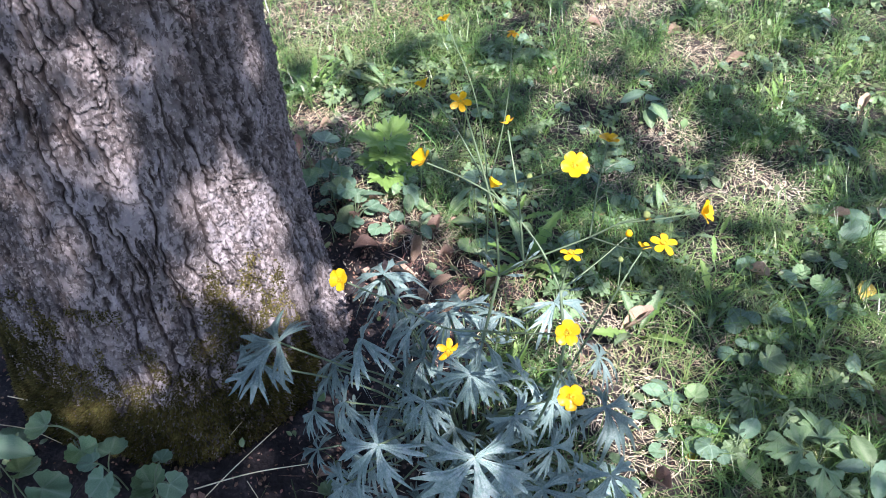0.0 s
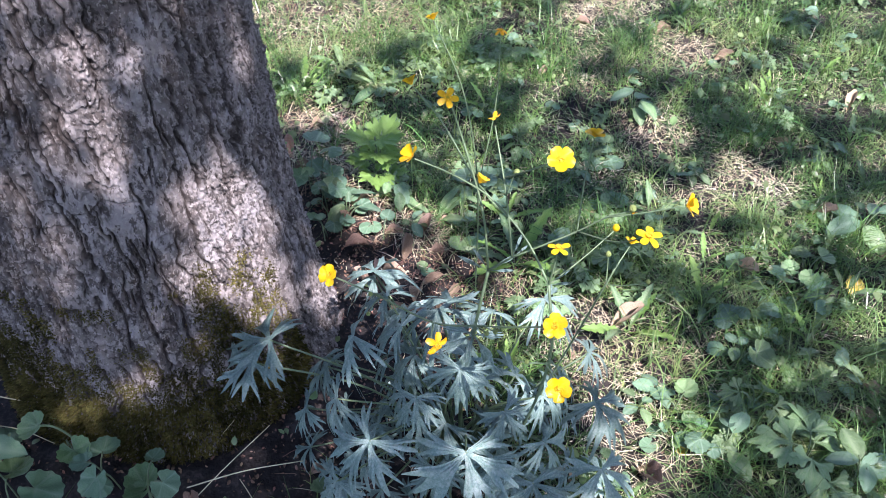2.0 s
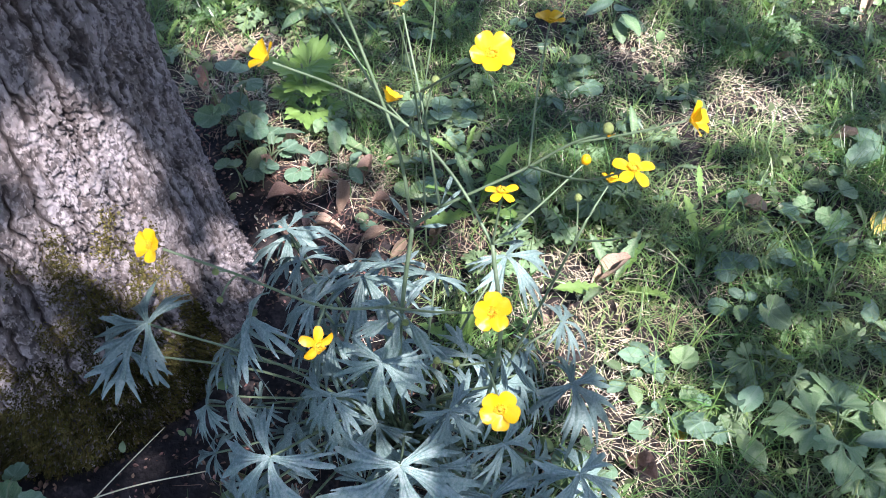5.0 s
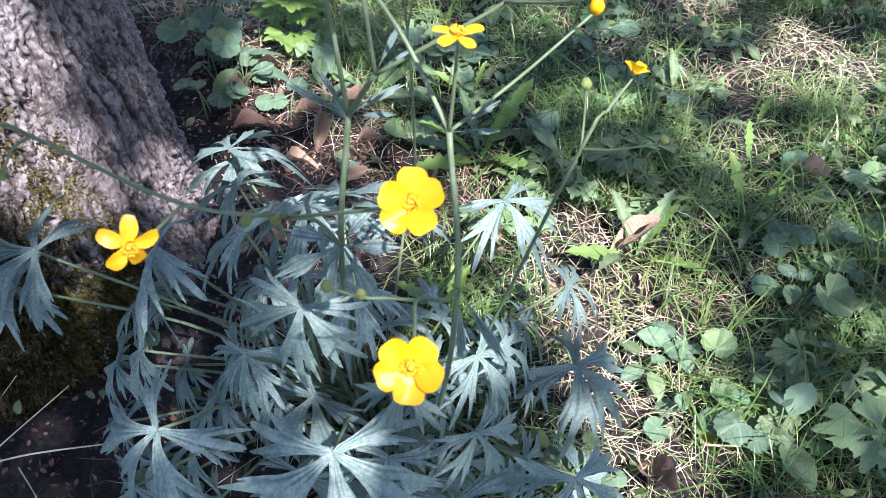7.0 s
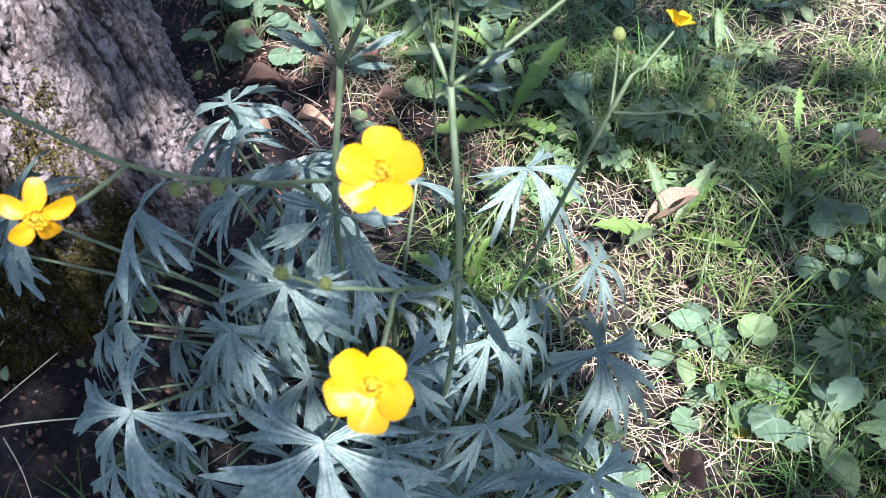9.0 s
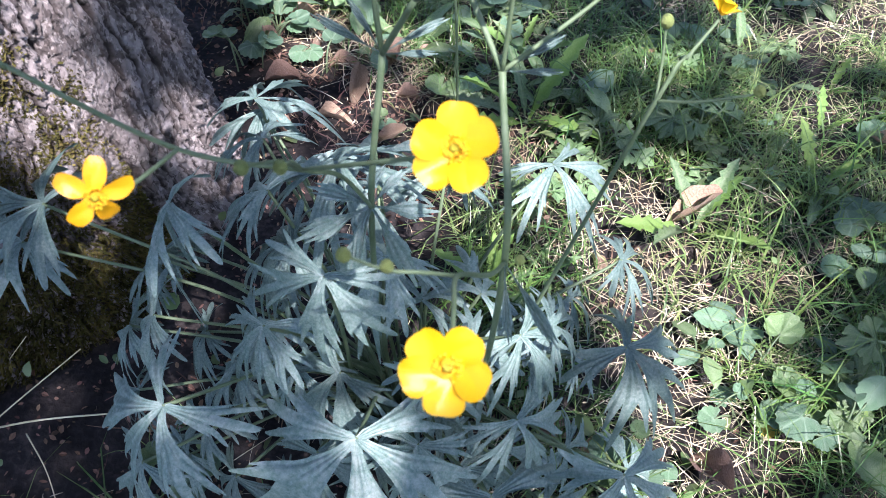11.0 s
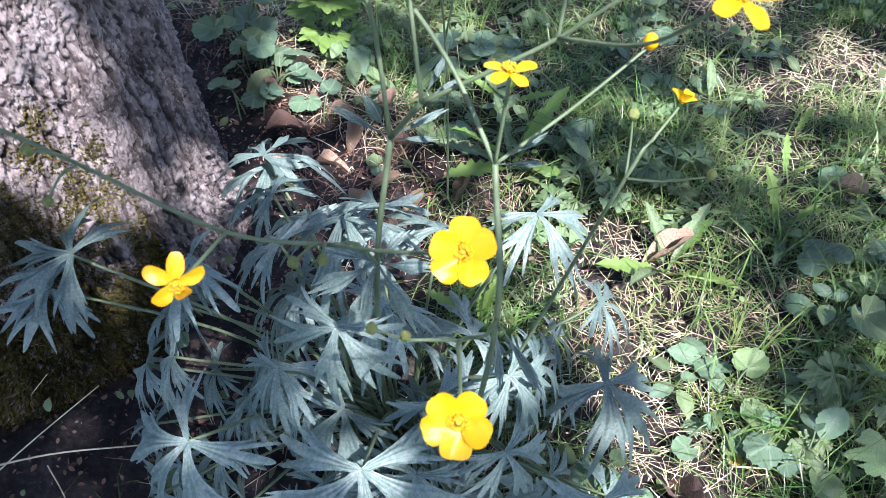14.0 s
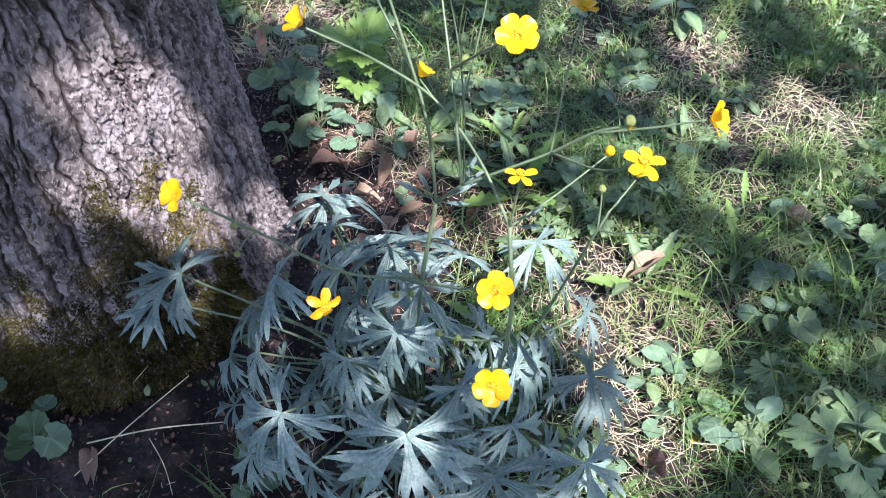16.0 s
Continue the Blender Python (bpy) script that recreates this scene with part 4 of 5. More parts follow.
    bud(s, (0.226, 0.690, 0.52), 0.005)
    bract(s, BRACT2, J2, (0.1, -0.5, 0.8), -60, 0.05)
    bract(s, BRACT2, B, (0.3, -0.5, 0.8), 30, 0.035)
    branch(s, [B, (0.180, 0.765, 0.63), (0.14, 0.80, 0.655), (0.098, 0.785, 0.70), (0.058, 0.752, 0.749)], 0.0014, 0.0008)
    flower(s, (0.056, 0.75, 0.753), (-0.6, -0.15, 0.7), 0.022, "cup", 5, 0)
    branch(s, [(0.14, 0.80, 0.655), (0.125, 0.817, 0.66)], 0.0009, 0.0007)
    flower(s, (0.125, 0.817, 0.662), (0.45, 0.45, 0.75), 0.021, "cup", 5, 0)
    branch(s, [B, (0.211, 0.735, 0.625), (0.212, 0.730, 0.652)], 0.0011, 0.0008)
    flower(s, (0.212, 0.729, 0.656), (0.0, 0.12, 1), 0.0255, "spread", 5, 15, gone=(1,))
    branch(s, [B, (0.243, 0.757, 0.612), (0.277, 0.779, 0.638)], 0.0011, 0.0007)
    bud(s, (0.278, 0.78, 0.641), 0.008, True)
    # the slanting stalk
    s = stalk("slanting slender buttercup stalk with one small flower")
    C = (0.287, 0.802, 0.522)
    branch(s, [(0.19, 0.855, 0.0), (0.235, 0.822, 0.25), C, (0.303, 0.83, 0.531), (0.318, 0.855, 0.536)], 0.0018, 0.0008, "stem")
    flower(s, (0.319, 0.857, 0.538), (0.3, 0.45, 0.85), 0.018, "cup", 5, 0)
    branch(s, [C, (0.286, 0.81, 0.545), (0.284, 0.812, 0.562)], 0.0009, 0.0006)
    bud(s, (0.284, 0.812, 0.565), 0.007)
    branch(s, [C, (0.305, 0.79, 0.535), (0.330, 0.785, 0.548)], 0.0009, 0.0006)
    bud(s, (0.331, 0.785, 0.55), 0.006)
    # one more behind them
    s = stalk("thin buttercup stalk with two flowers in the grass")
    branch(s, [(0.14, 1.2, 0.0), (0.13, 1.2, 0.3), (0.10, 1.19, 0.5), (0.052, 1.181, 0.636)], 0.0016, 0.0008, "stem")
    branch(s, [(0.13, 1.2, 0.3), (0.15, 1.24, 0.45), (0.15, 1.27, 0.566)], 0.0012, 0.0008)
    flower(s, (0.05, 1.18, 0.64), (-0.3, 0.3, 0.9), 0.021, "cup", 5, 0)
    flower(s, (0.15, 1.27, 0.57), (0, 0.1, 1), 0.022, "old", 5, 0, gone=(1,))


build_stalks()

# ---- grass, litter and small leaves on the ground ----
# bare places: x, y, size
BARE = [(-0.42, 2.1, 0.12), (-0.13, 2.2, 0.09), (-0.27, 2.12, 0.12), (0.57, 1.76, 0.10), (0.46, 2.3, 0.14), (-0.2, 1.5, 0.12), (0.41, 2.0, 0.08), (0.14, 1.22, 0.10), (-0.06, 1.33, 0.08), (0.66, 2.1, 0.08), (0.72, 1.61, 0.075),
        (-0.24, 1.7, 0.08), (0.0, 1.05, 0.10), (0.35, 1.12, 0.08), (0.55, 1.12, 0.07), (0.42, 0.95, 0.09), (0.38, 1.05, 0.08), (0.53, 1.0, 0.06), (0.44, 0.84, 0.07)]


def bareness(x, y):
    b = np.clip((0.35 - fbm(x * 5, y * 5, x * 0 + 6.4, 3)) * 6, 0, 0.7) * np.where((x > 0.5) & (y < 1.5), 0.3, 1.0)
    for bx, by, s in BARE:
        b = np.maximum(b, np.clip(1.5 - np.hypot(x - bx, y - by) / s, 0, 0.85 if by > 1.15 else 0.66))
    d = np.hypot(x - TX, y - TY)
    b = np.maximum(b, np.clip((0.62 - d) / 0.10, 0, 1) * (y < 1.45))
    b = np.maximum(b, np.clip((0.50 - d) / 0.08, 0, 1))
    return np.maximum(b, np.clip(1.5 - np.hypot(x - 0.10, y - 0.80) / 0.16, 0, 0.97))


def scatter(n, x0=-1.3, x1=1.9, y0=0.55, y1=3.2):
    """Places on the ground, thicker near the plant."""
    x, y = rng.uniform(x0, x1, n), rng.uniform(y0, y1, n)
    keep = rng.random(n) < np.clip(1.25 - 0.35 * np.hypot(x - 0.5, (y - 1.3) * 0.9), 0.15, 1)
    return x[keep], y[keep]


def blades(name, material, x, y, length, width, lean, lift=0.0, flat=False):
    """Bent grass blades: each a strip of three pieces that narrows to a tip."""
    n = len(x)
    a = rng.uniform(0, 2 * np.pi, n)
    d = np.stack([np.cos(a), np.sin(a)], -1)
    sd = np.stack([-d[:, 1], d[:, 0], np.zeros(n)], -1)
    z0 = ground_height(x, y) + lift
    V = np.zeros((n, 10, 3))
    bend = rng.uniform(0.3, 1.3, n) * lean
    swing = rng.normal(0, 0.28, n)
    for k, (s, w) in enumerate(((0, 0.8), (0.3, 1.0), (0.58, 0.85), (0.82, 0.5), (1.0, 0.05))):
        out = length * s * np.sin(bend * s)
        up = np.maximum(length * s * np.cos(bend * s), 0.004 * s) if not flat else length * 0.10 * np.sin(s * 3)
        if flat:
            out = length * s
        side = length * swing * s * s
        c = np.stack([x + d[:, 0] * out - d[:, 1] * side, y + d[:, 1] * out + d[:, 0] * side, z0 + up], -1)
        V[:, 2 * k] = c - sd * (width * w / 2)[:, None]
        V[:, 2 * k + 1] = c + sd * (width * w / 2)[:, None]
    b = np.arange(n)[:, None, None] * 10
    q = np.array([[0, 1, 3, 2], [2, 3, 5, 4], [4, 5, 7, 6], [6, 7, 9, 8]])[None]
    return bulk(name, V.reshape(-1, 3), (b + q).reshape(-1, 4), material)


def flakes(name, material, x, y, size, height, tilt=0.5, aspect=0.55):
    """Small curled leaflets or crumbs, each of two folded halves."""
    n = len(x)
    a = rng.uniform(0, 2 * np.pi, n)
    nz = np.stack([rng.normal(0, tilt, n), rng.normal(0, tilt, n), np.ones(n)], -1)
    nz /= np.linalg.norm(nz, axis=1)[:, None]
    u = np.stack([np.cos(a), np.sin(a), np.zeros(n)], -1)
    u -= nz * (u * nz).sum(1)[:, None]
    u /= np.linalg.norm(u, axis=1)[:, None]
    v = np.cross(nz, u)
    c = np.stack([x, y, ground_height(x, y) + height], -1)
    L, W = size[:, None] * 0.5, size[:, None] * 0.5 * aspect
    up = nz * (size * rng.uniform(0.0, 0.16, n))[:, None]
    V = np.stack([c - u * L, c - u * L * 0.3 + v * W + up, c + u * L * 0.45 + v * W * 0.8 + up, c + u * L,
                  c + u * L * 0.45 - v * W * 0.8 + up, c - u * L * 0.3 - v * W + up], 1)
    b = np.arange(n)[:, None, None] * 6
    q = np.array([[0, 3, 2, 1], [0, 5, 4, 3]])[None]
    return bulk(name, V.reshape(-1, 3), (b + q).reshape(-1, 4), material)


def leaflets(name, material, x, y, size, height, tilt):
    """Small rounded leaves with a pointed or notched tip, cupped along the midrib, at many tilts."""
    n = len(x)
    a = rng.uniform(0, 2 * np.pi, n)
    nz = np.stack([rng.normal(0, tilt, n), rng.normal(0, tilt, n), np.ones(n)], -1)
    nz /= np.linalg.norm(nz, axis=1)[:, None]
    u = np.stack([np.cos(a), np.sin(a), np.zeros(n)], -1)
    u -= nz * (u * nz).sum(1)[:, None]
    u /= np.linalg.norm(u, axis=1)[:, None]
    v = np.cross(nz, u)
    c = np.stack([x, y, ground_height(x, y) + height], -1)
    wide, tip, cup = rng.uniform(0.55, 1.0, n), rng.uniform(0.85, 1.2, n), rng.uniform(-0.1, 0.35, n)
    ring = []
    for px, py in ((-1.0, 0.0), (-0.78, 0.55), (-0.15, 0.92), (0.5, 0.72), (0.85, 0.32), (1.0, 0.0), (0.85, -0.32), (0.5, -0.72), (-0.15, -0.92), (-0.78, -0.55)):
        along = px * np.where(px > 0.9, tip, 1.0) * size * 0.5
        across = py * wide * size * 0.5
        ring.append(c + u * along[:, None] + v * across[:, None] + nz * (np.abs(across) * cup - along ** 2 / size * 0.5)[:, None])
    V = np.stack([c + u * 0] + ring, 1)
    k = len(ring)
    b = np.arange(n)[:, None, None] * (k + 1)
    q = np.array([[0, 1 + i, 1 + (i + 1) % k] for i in range(k)])[None]
    return bulk(name, V.reshape(-1, 3), (b + q).reshape(-1, 3), material, True)


def build_sward():
    # tufts first, then the blades of each
    tx, ty = scatter(20000)
    lush = fbm(tx * 5, ty * 5, tx * 0 + 4.4, 2)
    keep = rng.random(len(tx)) < np.clip((lush - 0.22) * 2.8, 0.12, 1) * (1 - 0.90 * bareness(tx, ty))
    tx, ty, lush = tx[keep], ty[keep], lush[keep]
    k = rng.integers(4, 15, len(tx))
    own = np.repeat(np.arange(len(tx)), k)
    spread = rng.uniform(0.004, 0.024, len(tx))[own]
    x, y = tx[own] + rng.normal(0, 1, len(own)) * spread, ty[own] + rng.normal(0, 1, len(own)) * spread
    clear = (np.hypot(x - TX, y - TY) > 0.40) & (rng.random(len(x)) > 0.9 * (np.hypot(x - 0.10, y - 0.80) < 0.14))
    x, y, own = x[clear], y[clear], own[clear]
    grown = rng.uniform(0.6, 1.5, len(tx))[own] * (0.5 + lush[own])
    L = rng.uniform(0.030, 0.095, len(x)) * grown
    L = np.minimum(np.where(rng.random(len(x)) < 0.12, L * 1.6, L), 0.15)
    W = (0.0008 + 0.0014 * rng.random(len(tx)) ** 1.8)[own] * rng.uniform(0.6, 1.5, len(x))
    ob = new("grass", blades("grass", GRASS, x, y, L, W, 1.65))
    tagged(ob, "thin uneven green lawn grass on shaded soil", "grass", kind="stuff")
    # the lawn farther off, coarser
    x, y = rng.normal(0.4, 3.4, 120000), rng.normal(1.8, 3.4, 120000)
    keep = ((x < -1.25) | (x > 1.85) | (y < 0.6) | (y > 3.1)) & (np.hypot(x - 0.4, y - 1.8) < 8.0 + rng.normal(0, 0.8, len(x)))
    keep &= fbm(x * 2, y * 2, x * 0 + 3.3, 3) > 0.36
    keep &= np.hypot(x - TX, y - TY) > 0.40
    x, y = x[keep], y[keep]
    ob = new("grass", blades("grass", GRASS, x, y, rng.uniform(0.05, 0.11, len(x)), rng.uniform(0.004, 0.010, len(x)), 1.35))
    tagged(ob, "sparse lawn grass round the tree", "grass", kind="stuff")
    x, y = scatter(150000)
    keep = rng.random(len(x)) < 0.20 + 0.66 * bareness(x, y)
    keep &= np.hypot(x - TX, y - TY) > 0.42
    keep &= (np.hypot(x - TX, y - TY) > 0.62) | (y > 1.3) | (rng.random(len(x)) < 0.1)
    x, y = x[keep], y[keep]
    ob = new("straw", blades("straw", STRAW, x, y, rng.uniform(0.006, 0.055, len(x)) * np.where(rng.random(len(x)) < 0.08, 1.8, 1), rng.uniform(0.0004, 0.0012, len(x)), 1.6, rng.uniform(0.001, 0.022, len(x)), True))
    tagged(ob, "dry pale grass stems lying on the soil", "straw", kind="stuff")
    x, y = scatter(90000)
    keep = rng.random(len(x)) < (0.02 + 0.5 * bareness(x, y)) * np.clip(1.0 - (x - 0.15) / 0.25, 0.12, 1)
    d = np.hypot(x - TX, y - TY)
    keep &= (d > 0.36) & ((d > 0.62) | (y > 1.12) | (rng.random(len(x)) < 0.12))
    x, y = x[keep], y[keep]
    ob = new("dead_stem_litter", blades("dead_stem_litter", LITTER, x, y, rng.uniform(0.008, 0.05, len(x)), rng.uniform(0.0006, 0.0020, len(x)), 1.6, rng.uniform(0.001, 0.016, len(x)), True))
    tagged(ob, "red-brown dead stems and shreds on dark soil", "litter", kind="stuff")
    x, y = scatter(110000)
    keep = rng.random(len(x)) < (0.12 + 0.88 * bareness(x, y)) * np.clip(1.0 - (x - 0.15) / 0.25, 0.30, 1)
    keep &= (np.hypot(x - TX, y - TY) > 0.60) | (y > 1.2) | (rng.random(len(x)) < 0.5)
    x, y = x[keep], y[keep]
    ob = new("leaf_litter", flakes("leaf_litter", LITTER, x, y, rng.uniform(0.002, 0.010, len(x)), rng.uniform(0.001, 0.006, len(x)), 0.6))
    tagged(ob, "brown crumbs of dead leaves and bark on the soil", "litter", kind="stuff")
    x, y = scatter(60000)
    keep = (rng.random(len(x)) < 0.06 + 0.8 * bareness(x, y)) & ((np.hypot(x - TX, y - TY) > 0.66) | ((y > 1.12) & (x > -0.2) & (rng.random(len(x)) < 0.6)))
    x, y = x[keep], y[keep]
    ob = new("dry_leaf_shreds", flakes("dry_leaf_shreds", STRAW, x, y, rng.uniform(0.002, 0.011, len(x)), rng.uniform(0.002, 0.014, len(x)), 0.8, 0.30))
    tagged(ob, "pale dry shreds of leaves and grass on the soil", "litter", kind="stuff")
    x, y = scatter(22000)
    patch = fbm(x * 4 + 9, y * 4, x * 0 + 1.7, 3)
    keep = rng.random(len(x)) < np.clip((patch - 0.38) * 4, 0.05, 1) * (1 - 0.85 * bareness(x, y))
    x, y = x[keep], y[keep]
    size = rng.uniform(0.006, 0.015, len(x)) * np.where(rng.random(len(x)) < 0.25, 1.7, 1)
    ob = new("ground_cover", leaflets("ground_cover", COVER, x, y, size, rng.uniform(0.004, 0.05, len(x)), 0.5))
    tagged(ob, "small green clover and chickweed leaves among the grass", "ground cover", kind="stuff")


# ---- weeds ----
ROUND = [round_leaf("leaf", IVY, 11, 1, 0.2), round_leaf("leaf", IVY, 13, 2, -0.25, 55), round_leaf("leaf", WEED, 12, 3, 0.35, 30)]
LANCE = [oval_leaf("leaf", WEED, 0.75, 0.17, 0, 0.7, 24, 0.5, 1.5, 0.012, 1, 7), oval_leaf("leaf", WEED, 0.0, 0.24, 0, 0.8, 12, 0.4, 1.1, 0.012, 2), oval_leaf("leaf", FRESH, 0.8, 0.18, 0, 0.5, 24, 0.4, 1.4, 0.012, 3, 7)]
OVATE = [oval_leaf("leaf", WEED, 0.18, 0.62, 0.12, 0.4, 16, 0.25, 0.85, 0.012, 4, 8), oval_leaf("leaf", COVER, 0.0, 0.5, 0.05, 0.3, 10, 0.25, 1.0, 0.0, 5), oval_leaf("leaf", IVY, 0.22, 0.7, 0.2, 0.3, 14, 0.2, 0.8, 0.015, 6, 7)]
LOBED = cup_leaf("leaf", FRESH, [(-90, 0.62), (-42, 0.8), (0, 1.0), (42, 0.8), (90, 0.62)], 21, 0.4, 0.30, 0.55, 13, 7)
TOOTHED = cup_leaf("leaf", WEED, [(-70, 0.75), (0, 1.0), (70, 0.75)], 22, 0.4, 0.42, 0.6, 13, 6)
STALKLET = mesh("petiole", *tube([(0, 0, 0), (0.25, 0, 0.62), (0.6, 0, 0.95), (1, 0, 1)], 0.05, 0.035, 5, 3), CUPSTEM)


def sprig(plant, data, foot, ang, reach, height, size, lean, turn=0.0):
    """One leaf of a weed with its stalk: reach and height of the blade's base, lean of the blade."""
    a = radians(ang)
    end = Vector(foot) + Vector((reach * math.cos(a), reach * math.sin(a), height))
    st = part("petiole", STALKLET, plant)
    st.matrix_basis = Matrix.Translation(foot) @ pose(0, 0, 0, 0, 0, ang) @ Matrix.Diagonal((max(reach, 0.004), 0.028, max(height, 0.004), 1))
    part("leaf", data, plant, m=Matrix.Translation(end) @ pose(0, 0, 0, 0, 0, ang) @ pose(0, 0, 0, turn, lean, 0) @ Matrix.Scale(size, 4))


def make_weed(kind, r, leaves=0, scale=1.0):
    name, label, cat = {
        "round": ("ground_ivy", "low ground ivy with round scalloped green leaves", "weed"),
        "rosette": ("dandelion", "rosette of long toothed green dandelion leaves", "weed"),
        "plantain": ("plantain", "small plantain with smooth narrow green leaves", "weed"),
        "ovate": ("violet_seedling", "small weed with pointed oval green leaves", "weed"),
        "toothed": ("wild_strawberry", "wild strawberry with toothed three-part green leaves", "weed"),
        "lobed": ("celandine", "upright celandine with pale green lobed leaves", "weed"),
    }[kind]
    w = new(name)
    n = leaves or r.randint(4, 7)
    for k in range(n):
        ang = k * 137.5 + r.uniform(-25, 25)
        if kind == "round":
            s = scale * r.uniform(0.016, 0.034)
            sprig(w, r.choice(ROUND), (r.uniform(-0.02, 0.02), r.uniform(-0.02, 0.02), -0.005), ang, r.uniform(0.008, 0.03) * scale, r.uniform(0.018, 0.05) * scale, s, r.uniform(-5, 25), r.uniform(-15, 15))
        elif kind == "rosette":
            s = scale * r.uniform(0.06, 0.10)
            sprig(w, r.choice((LANCE[0], LANCE[2])), (0, 0, 0), ang, 0.004, 0.006, s, r.uniform(-68, -22), r.uniform(-20, 20))
        elif kind == "plantain":
            s = scale * r.uniform(0.035, 0.075)
            sprig(w, LANCE[1], (0, 0, 0), ang, 0.010, 0.012, s, r.uniform(-50, -5), r.uniform(-20, 20))
        elif kind == "ovate":
            s = scale * r.uniform(0.022, 0.042)
            sprig(w, r.choice((OVATE[0], OVATE[2])), (0, 0, -0.005), ang, r.uniform(0.006, 0.022) * scale, r.uniform(0.02, 0.055) * scale, s, r.uniform(-10, 35), r.uniform(-20, 20))
        elif kind == "toothed":
            s = scale * r.uniform(0.024, 0.04)
            sprig(w, TOOTHED, (0, 0, -0.005), ang, r.uniform(0.01, 0.03) * scale, r.uniform(0.025, 0.06) * scale, s, r.uniform(0, 30), r.uniform(-20, 20))
        else:
            s = scale * r.uniform(0.034, 0.055)
            h = 0.02 + 0.11 * k / n
            sprig(w, LOBED, (0, 0, h - 0.02), ang, 0.028 * (1 - 0.6 * k / n), 0.03, s, r.uniform(-35, 0), r.uniform(-15, 15))
    if kind == "lobed":
        vs, fs = tube([(0, 0, -0.005), (0.004, 0, 0.06), (0, 0.003, 0.13)], 0.003, 0.002, 7, 4)
        part("stem", mesh("stem", vs, fs, CUPSTEM), w)
    return tagged(w, label, cat, group=label.split(" with ")[0])


def set_weed(w, x, y, turn, scale=1.0, dz=0.0):
    w.matrix_basis = Matrix.Translation((x, y, float(ground_height(x, y)) + dz)) @ pose(0, 0, 0, 0, 0, turn) @ Matrix.Scale(scale, 4)


def build_weeds():
    r = random.Random(31)
    # the ones that stand out, each at its place
    for kind, x, y, n, sc, turn in (
            ("lobed", -0.085, 1.50, 11, 1.3, 20), ("round", -0.17, 1.40, 7, 1.7, 10), ("round", -0.20, 1.44, 6, 1.8, 100), ("ovate", -0.13, 1.37, 5, 1.2, 200),
            ("round", -0.145, 1.35, 4, 1.3, 0), ("rosette", 0.218, 1.294, 8, 1.45, 60), ("rosette", 0.20, 1.42, 5, 0.8, 10), ("rosette", 0.15, 1.80, 5, 1.0, 0),
            ("rosette", 0.43, 1.14, 7, 1.15, 75), ("round", 0.61, 1.086, 3, 1.7, 20), ("ovate", 0.566, 0.884, 4, 1.3, 40), ("toothed", 0.631, 0.972, 4, 1.3, 40), ("round", 0.42, 1.633, 4, 1.5, 0), ("round", 0.784, 1.248, 4, 1.4, 60), ("toothed", 0.70, 0.87, 5, 1.8, 40), ("ovate", 0.78, 0.85, 5, 1.5, 120), ("plantain", -0.22, 1.93, 8, 1.6, 0),
            ("plantain", -0.12, 1.86, 7, 1.4, 60), ("rosette", -0.30, 1.84, 6, 1.1, 30), ("round", 0.50, 0.94, 4, 1.3, 0), ("round", 0.52, 0.88, 4, 1.2, 90),
            ("round", -0.50, 0.80, 4, 1.75, 30), ("round", -0.42, 0.74, 4, 1.8, 170), ("round", -0.34, 0.73, 4, 1.75, 80), ("round", -0.58, 0.72, 4, 2.0, 0), ("ovate", -0.62, 0.75, 4, 1.9, 0),
            ("ovate", 0.62, 1.10, 6, 0.9, 0), ("ovate", 0.66, 1.16, 5, 0.85, 80), ("toothed", 0.74, 1.05, 5, 1.2, 10), ("ovate", 0.50, 1.82, 6, 1.5, 0), ("round", 0.80, 1.30, 6, 1.4, 30),
            ("ovate", 0.95, 1.45, 5, 1.6, 0), ("round", 0.15, 1.50, 6, 1.3, 0), ("round", -0.09, 0.73, 4, 1.2, 0), ("round", 0.12, 1.36, 5, 1.2, 45), ("round", 0.06, 1.24, 3, 0.9, 0), ("round", -0.07, 1.30, 3, 0.9, 70), ("ovate", 0.0, 1.35, 4, 0.8, 20), ("round", -0.16, 1.31, 4, 1.1, 120), ("ovate", -0.03, 1.43, 5, 1.1, 0), ("plantain", 0.05, 1.40, 6, 1.2, 30), ("round", 0.46, 0.90, 4, 1.0, 50), ("ovate", 0.43, 0.96, 5, 0.8, 10), ("ovate", 0.47, 1.0, 4, 0.8, 150),
            ("ovate", 0.58, 0.98, 4, 0.8, 70), ("toothed", 0.60, 0.92, 5, 1.0, 30)):
        w = make_weed(kind, r, n, sc)
        set_weed(w, x, y, turn)
    # the many alike
    kinds = ("round", "round", "round", "ovate", "ovate", "plantain", "toothed", "rosette")
    first = []
    for kind in kinds:
        first.append(make_weed(kind, r))
    spots = []
    tries = 0
    while len(spots) < 310 and tries < 9000:
        tries += 1
        x, y = r.uniform(-0.8, 1.4), r.uniform(0.72, 2.7)
        if float(bareness(np.array([x]), np.array([y]))[0]) > 0.35 or math.hypot(x - TX, y - TY) < 0.5:
            continue
        if r.random() > 1.15 - 0.3 * math.hypot(x - 0.5, y - 1.4):
            continue
        if any((x - a) ** 2 + (y - b) ** 2 < 0.040 ** 2 for a, b in spots):
            continue
        spots.append((x, y))
    for i, (x, y) in enumerate(spots):
        k = i % len(first) if i < len(first) else r.randrange(len(first))
        w = first[k] if i < len(first) else copy_thing(first[k], pose(0, 0, 0))
        set_weed(w, x, y, r.uniform(0, 360), r.uniform(0.6, 1.3) * (1.0 if y < 1.5 else 0.8))


build_weeds()
build_sward()

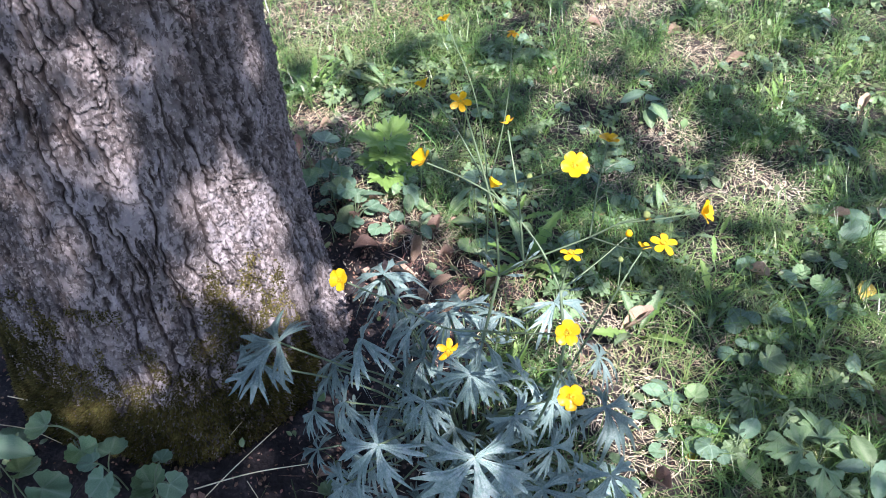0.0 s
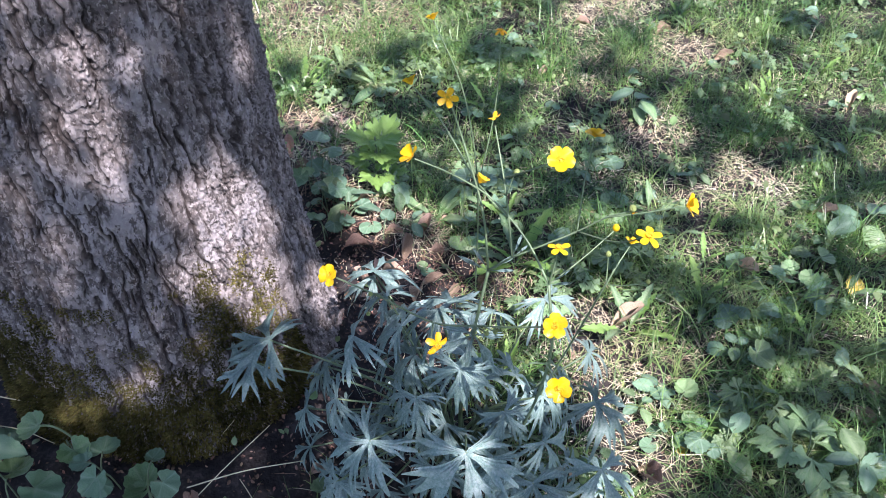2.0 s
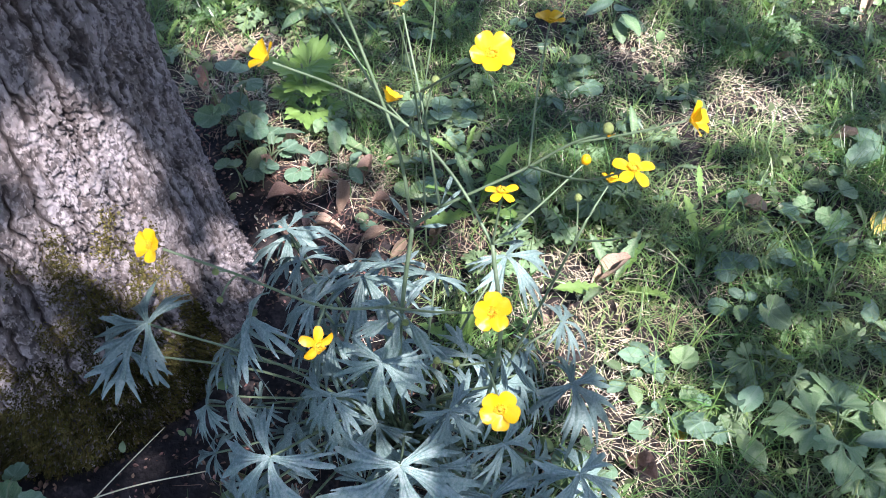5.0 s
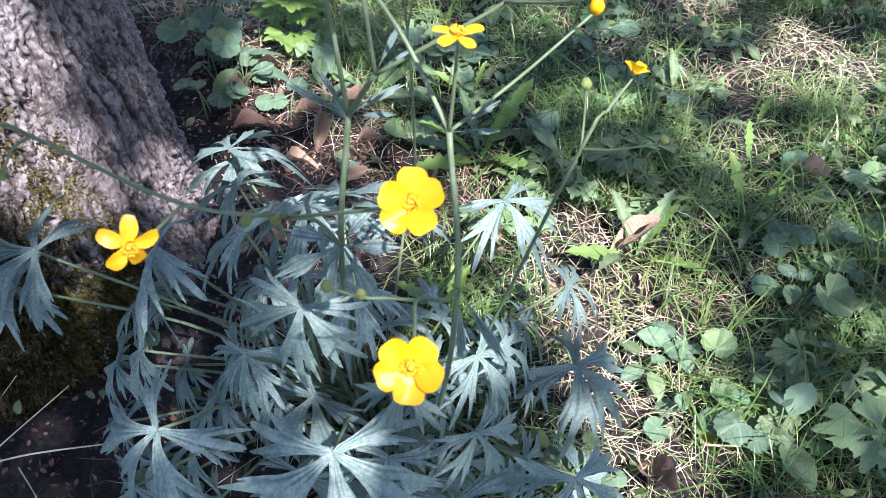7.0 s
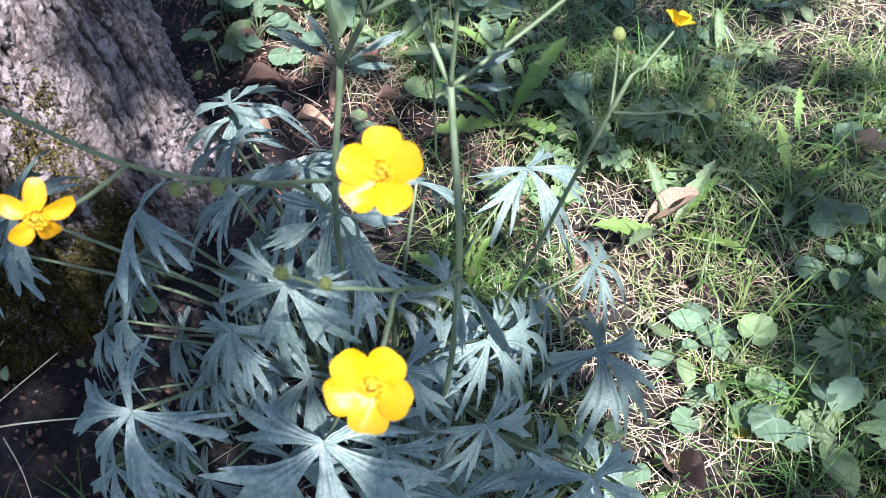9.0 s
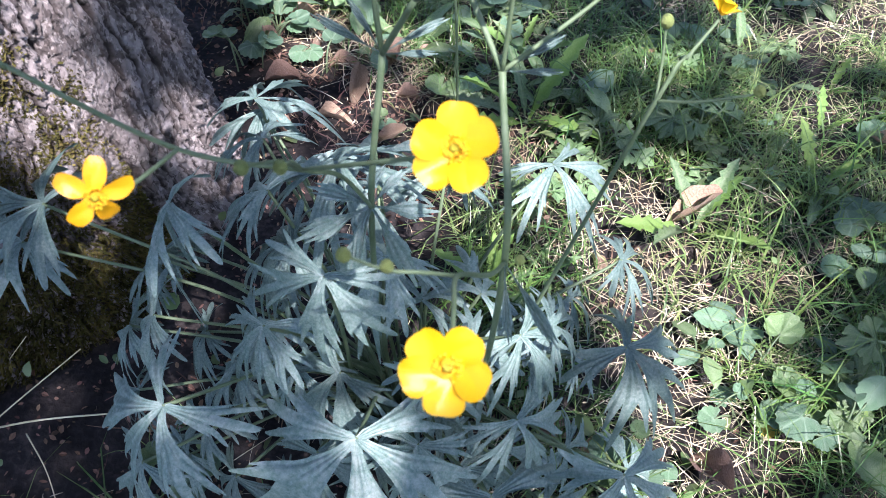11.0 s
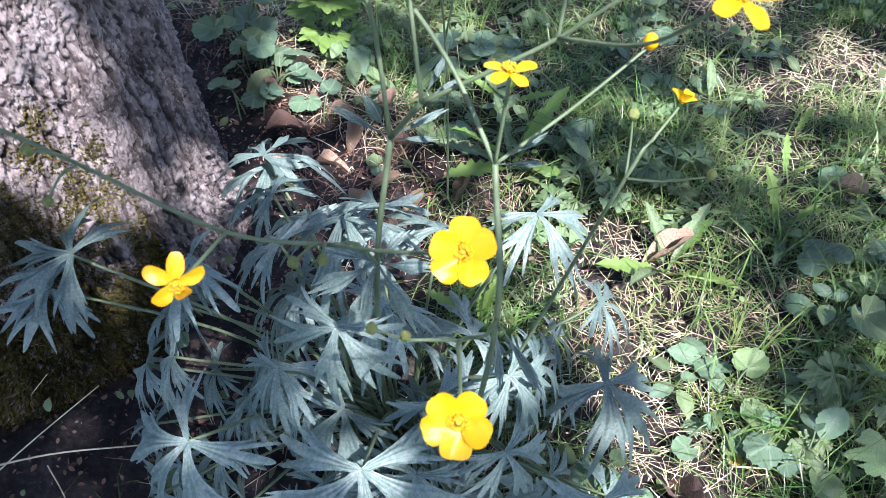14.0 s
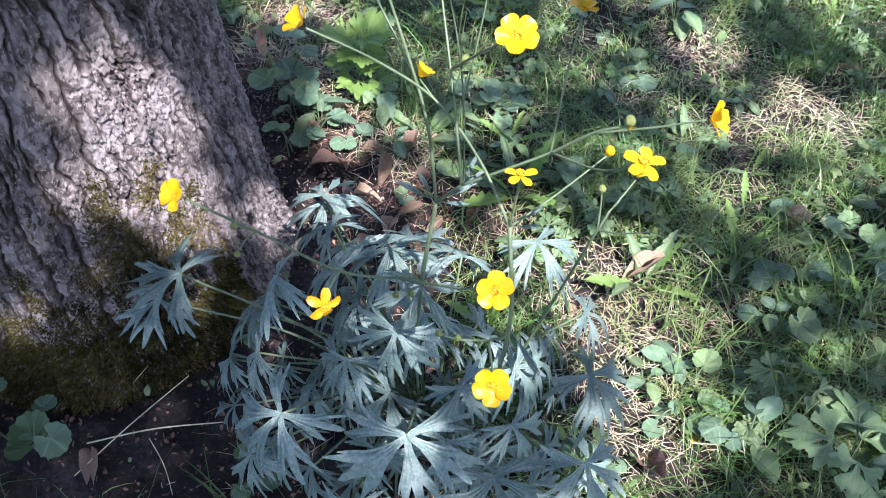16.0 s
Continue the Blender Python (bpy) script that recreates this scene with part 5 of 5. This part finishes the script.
# ---- fallen leaves and straws ----
CURLED = [oval_leaf("dry_leaf", DRY, 0.1, 0.46, 0, b, 12, f, 0.95, 0.05, s) for s, b, f in ((1, 1.4, 1.6), (2, -1.1, 2.0), (3, 0.6, 2.4))]
YELLOWED = oval_leaf("yellow_leaf", YELLOWLEAF, 0.15, 0.75, 0.1, 0.4, 12, 0.4, 0.85, 0.02, 8)


def build_fallen():
    r = random.Random(12)
    for x, y, size, turn in ((0.43, 1.155, 0.065, 15), (0.257, 1.111, 0.025, 40), (0.251, 1.144, 0.022, 110), (0.68, 1.31, 0.06, -50), (0.77, 1.30, 0.055, 80), (0.88, 1.49, 0.055, -30), (0.85, 1.74, 0.055, -40), (0.84, 1.89, 0.045, 0),
                             (0.86, 1.04, 0.045, 100), (0.84, 0.98, 0.06, -50), (0.62, 2.19, 0.05, 30), (0.76, 2.07, 0.05, 0), (0.28, 1.97, 0.035, 60), (0.07, 1.39, 0.035, 20),
                             (-0.06, 1.35, 0.06, 80), (-0.24, 1.70, 0.05, 30), (-0.20, 1.66, 0.045, 120), (0.38, 1.45, 0.035, 60), (0.29, 0.86, 0.045, 10), (0.31, 0.83, 0.04, 70),
                             (0.44, 0.82, 0.07, -60), (-0.29, 0.72, 0.05, -70), (-0.03, 1.33, 0.04, 10), (-0.25, 1.50, 0.05, 170), (-0.22, 1.54, 0.045, 60), (0.16, 1.22, 0.04, 40), (0.40, 2.2, 0.045, 0),
                             (-0.10, 0.80, 0.04, 30), (-0.28, 1.57, 0.05, 100), (1.0, 1.38, 0.05, 0), (1.05, 1.9, 0.05, 50), (0.25, 1.15, 0.03, 0), (0.32, 1.08, 0.035, 90), (0.0, 1.12, 0.04, 45), (0.03, 1.17, 0.045, 80), (0.05, 1.21, 0.04, 30), (0.07, 1.15, 0.04, 130), (-0.02, 1.22, 0.045, 10), (0.09, 1.19, 0.035, 60), (0.38, 0.78, 0.05, 100), (-0.10, 1.28, 0.05, 20), (-0.05, 1.23, 0.045, 75), (-0.13, 1.33, 0.04, 140), (-0.01, 1.28, 0.05, 100), (0.03, 1.36, 0.05, 60), (-0.08, 1.18, 0.04, 170), (0.06, 1.30, 0.035, 15), (-0.11, 1.41, 0.045, 50)):
        ob = new("dry_leaf", r.choice(CURLED))
        tagged(ob, "curled dry brown fallen leaf on the soil", "leaf", group="fallen leaves")
        ob.matrix_basis = Matrix.Translation((x, y, float(ground_height(x, y)) + 0.008)) @ pose(0, 0, 0, r.uniform(-25, 25), r.uniform(-15, 10), turn) @ Matrix.Translation((-size / 2, 0, 0)) @ Matrix.Scale(size, 4)
    for x, y, size, turn in ((0.90, 1.30, 0.05, 60), (0.50, 0.885, 0.02, 0), (1.0, 1.30, 0.03, 20)):
        ob = new("yellow_leaf", YELLOWED)
        tagged(ob, "small yellowed fallen leaf in the grass", "leaf", group="fallen leaves")
        ob.matrix_basis = Matrix.Translation((x, y, float(ground_height(x, y)) + 0.012)) @ pose(0, 0, 0, 15, -10, turn) @ Matrix.Translation((-size / 2, 0, 0)) @ Matrix.Scale(size, 4)
    for a, b, rad in (((-0.324, 0.689, 0.02), (-0.182, 0.834, 0.10), 0.0011), ((-0.314, 0.744, 0.04), (-0.118, 0.775, 0.10), 0.0012), ((-0.219, 0.758, 0.06), (-0.175, 0.696, 0.01), 0.0008),
                      ((0.125, 1.174, 0.012), (0.0, 1.40, 0.03), 0.0014), ((-0.629, 0.856, 0.10), (-0.465, 0.832, 0.07), 0.0010), ((-0.64, 0.81, 0.09), (-0.53, 0.80, 0.06), 0.0010),
                      ((-0.30, 0.80, 0.02), (-0.24, 0.84, 0.10), 0.0007), ((0.40, 1.22, 0.012), (0.52, 1.25, 0.02), 0.0012), ((0.49, 0.87, 0.03), (0.58, 0.86, 0.03), 0.0012)):
        a, b = Vector(a), Vector(b)
        vs, fs = tube([a, a.lerp(b, 0.5) + Vector((0.003, 0.004, 0.006)), b], rad, rad * 0.6, 6, 6)
        ob = new("straw_stem", mesh("straw_stem", vs, fs, STRAW))
        tagged(ob, "long dry straw stem lying over the ground", "straw", group="dry straw stems")


build_fallen()


def motions():
    """The air stirs nothing that shows: every thing keeps its place."""


motions()
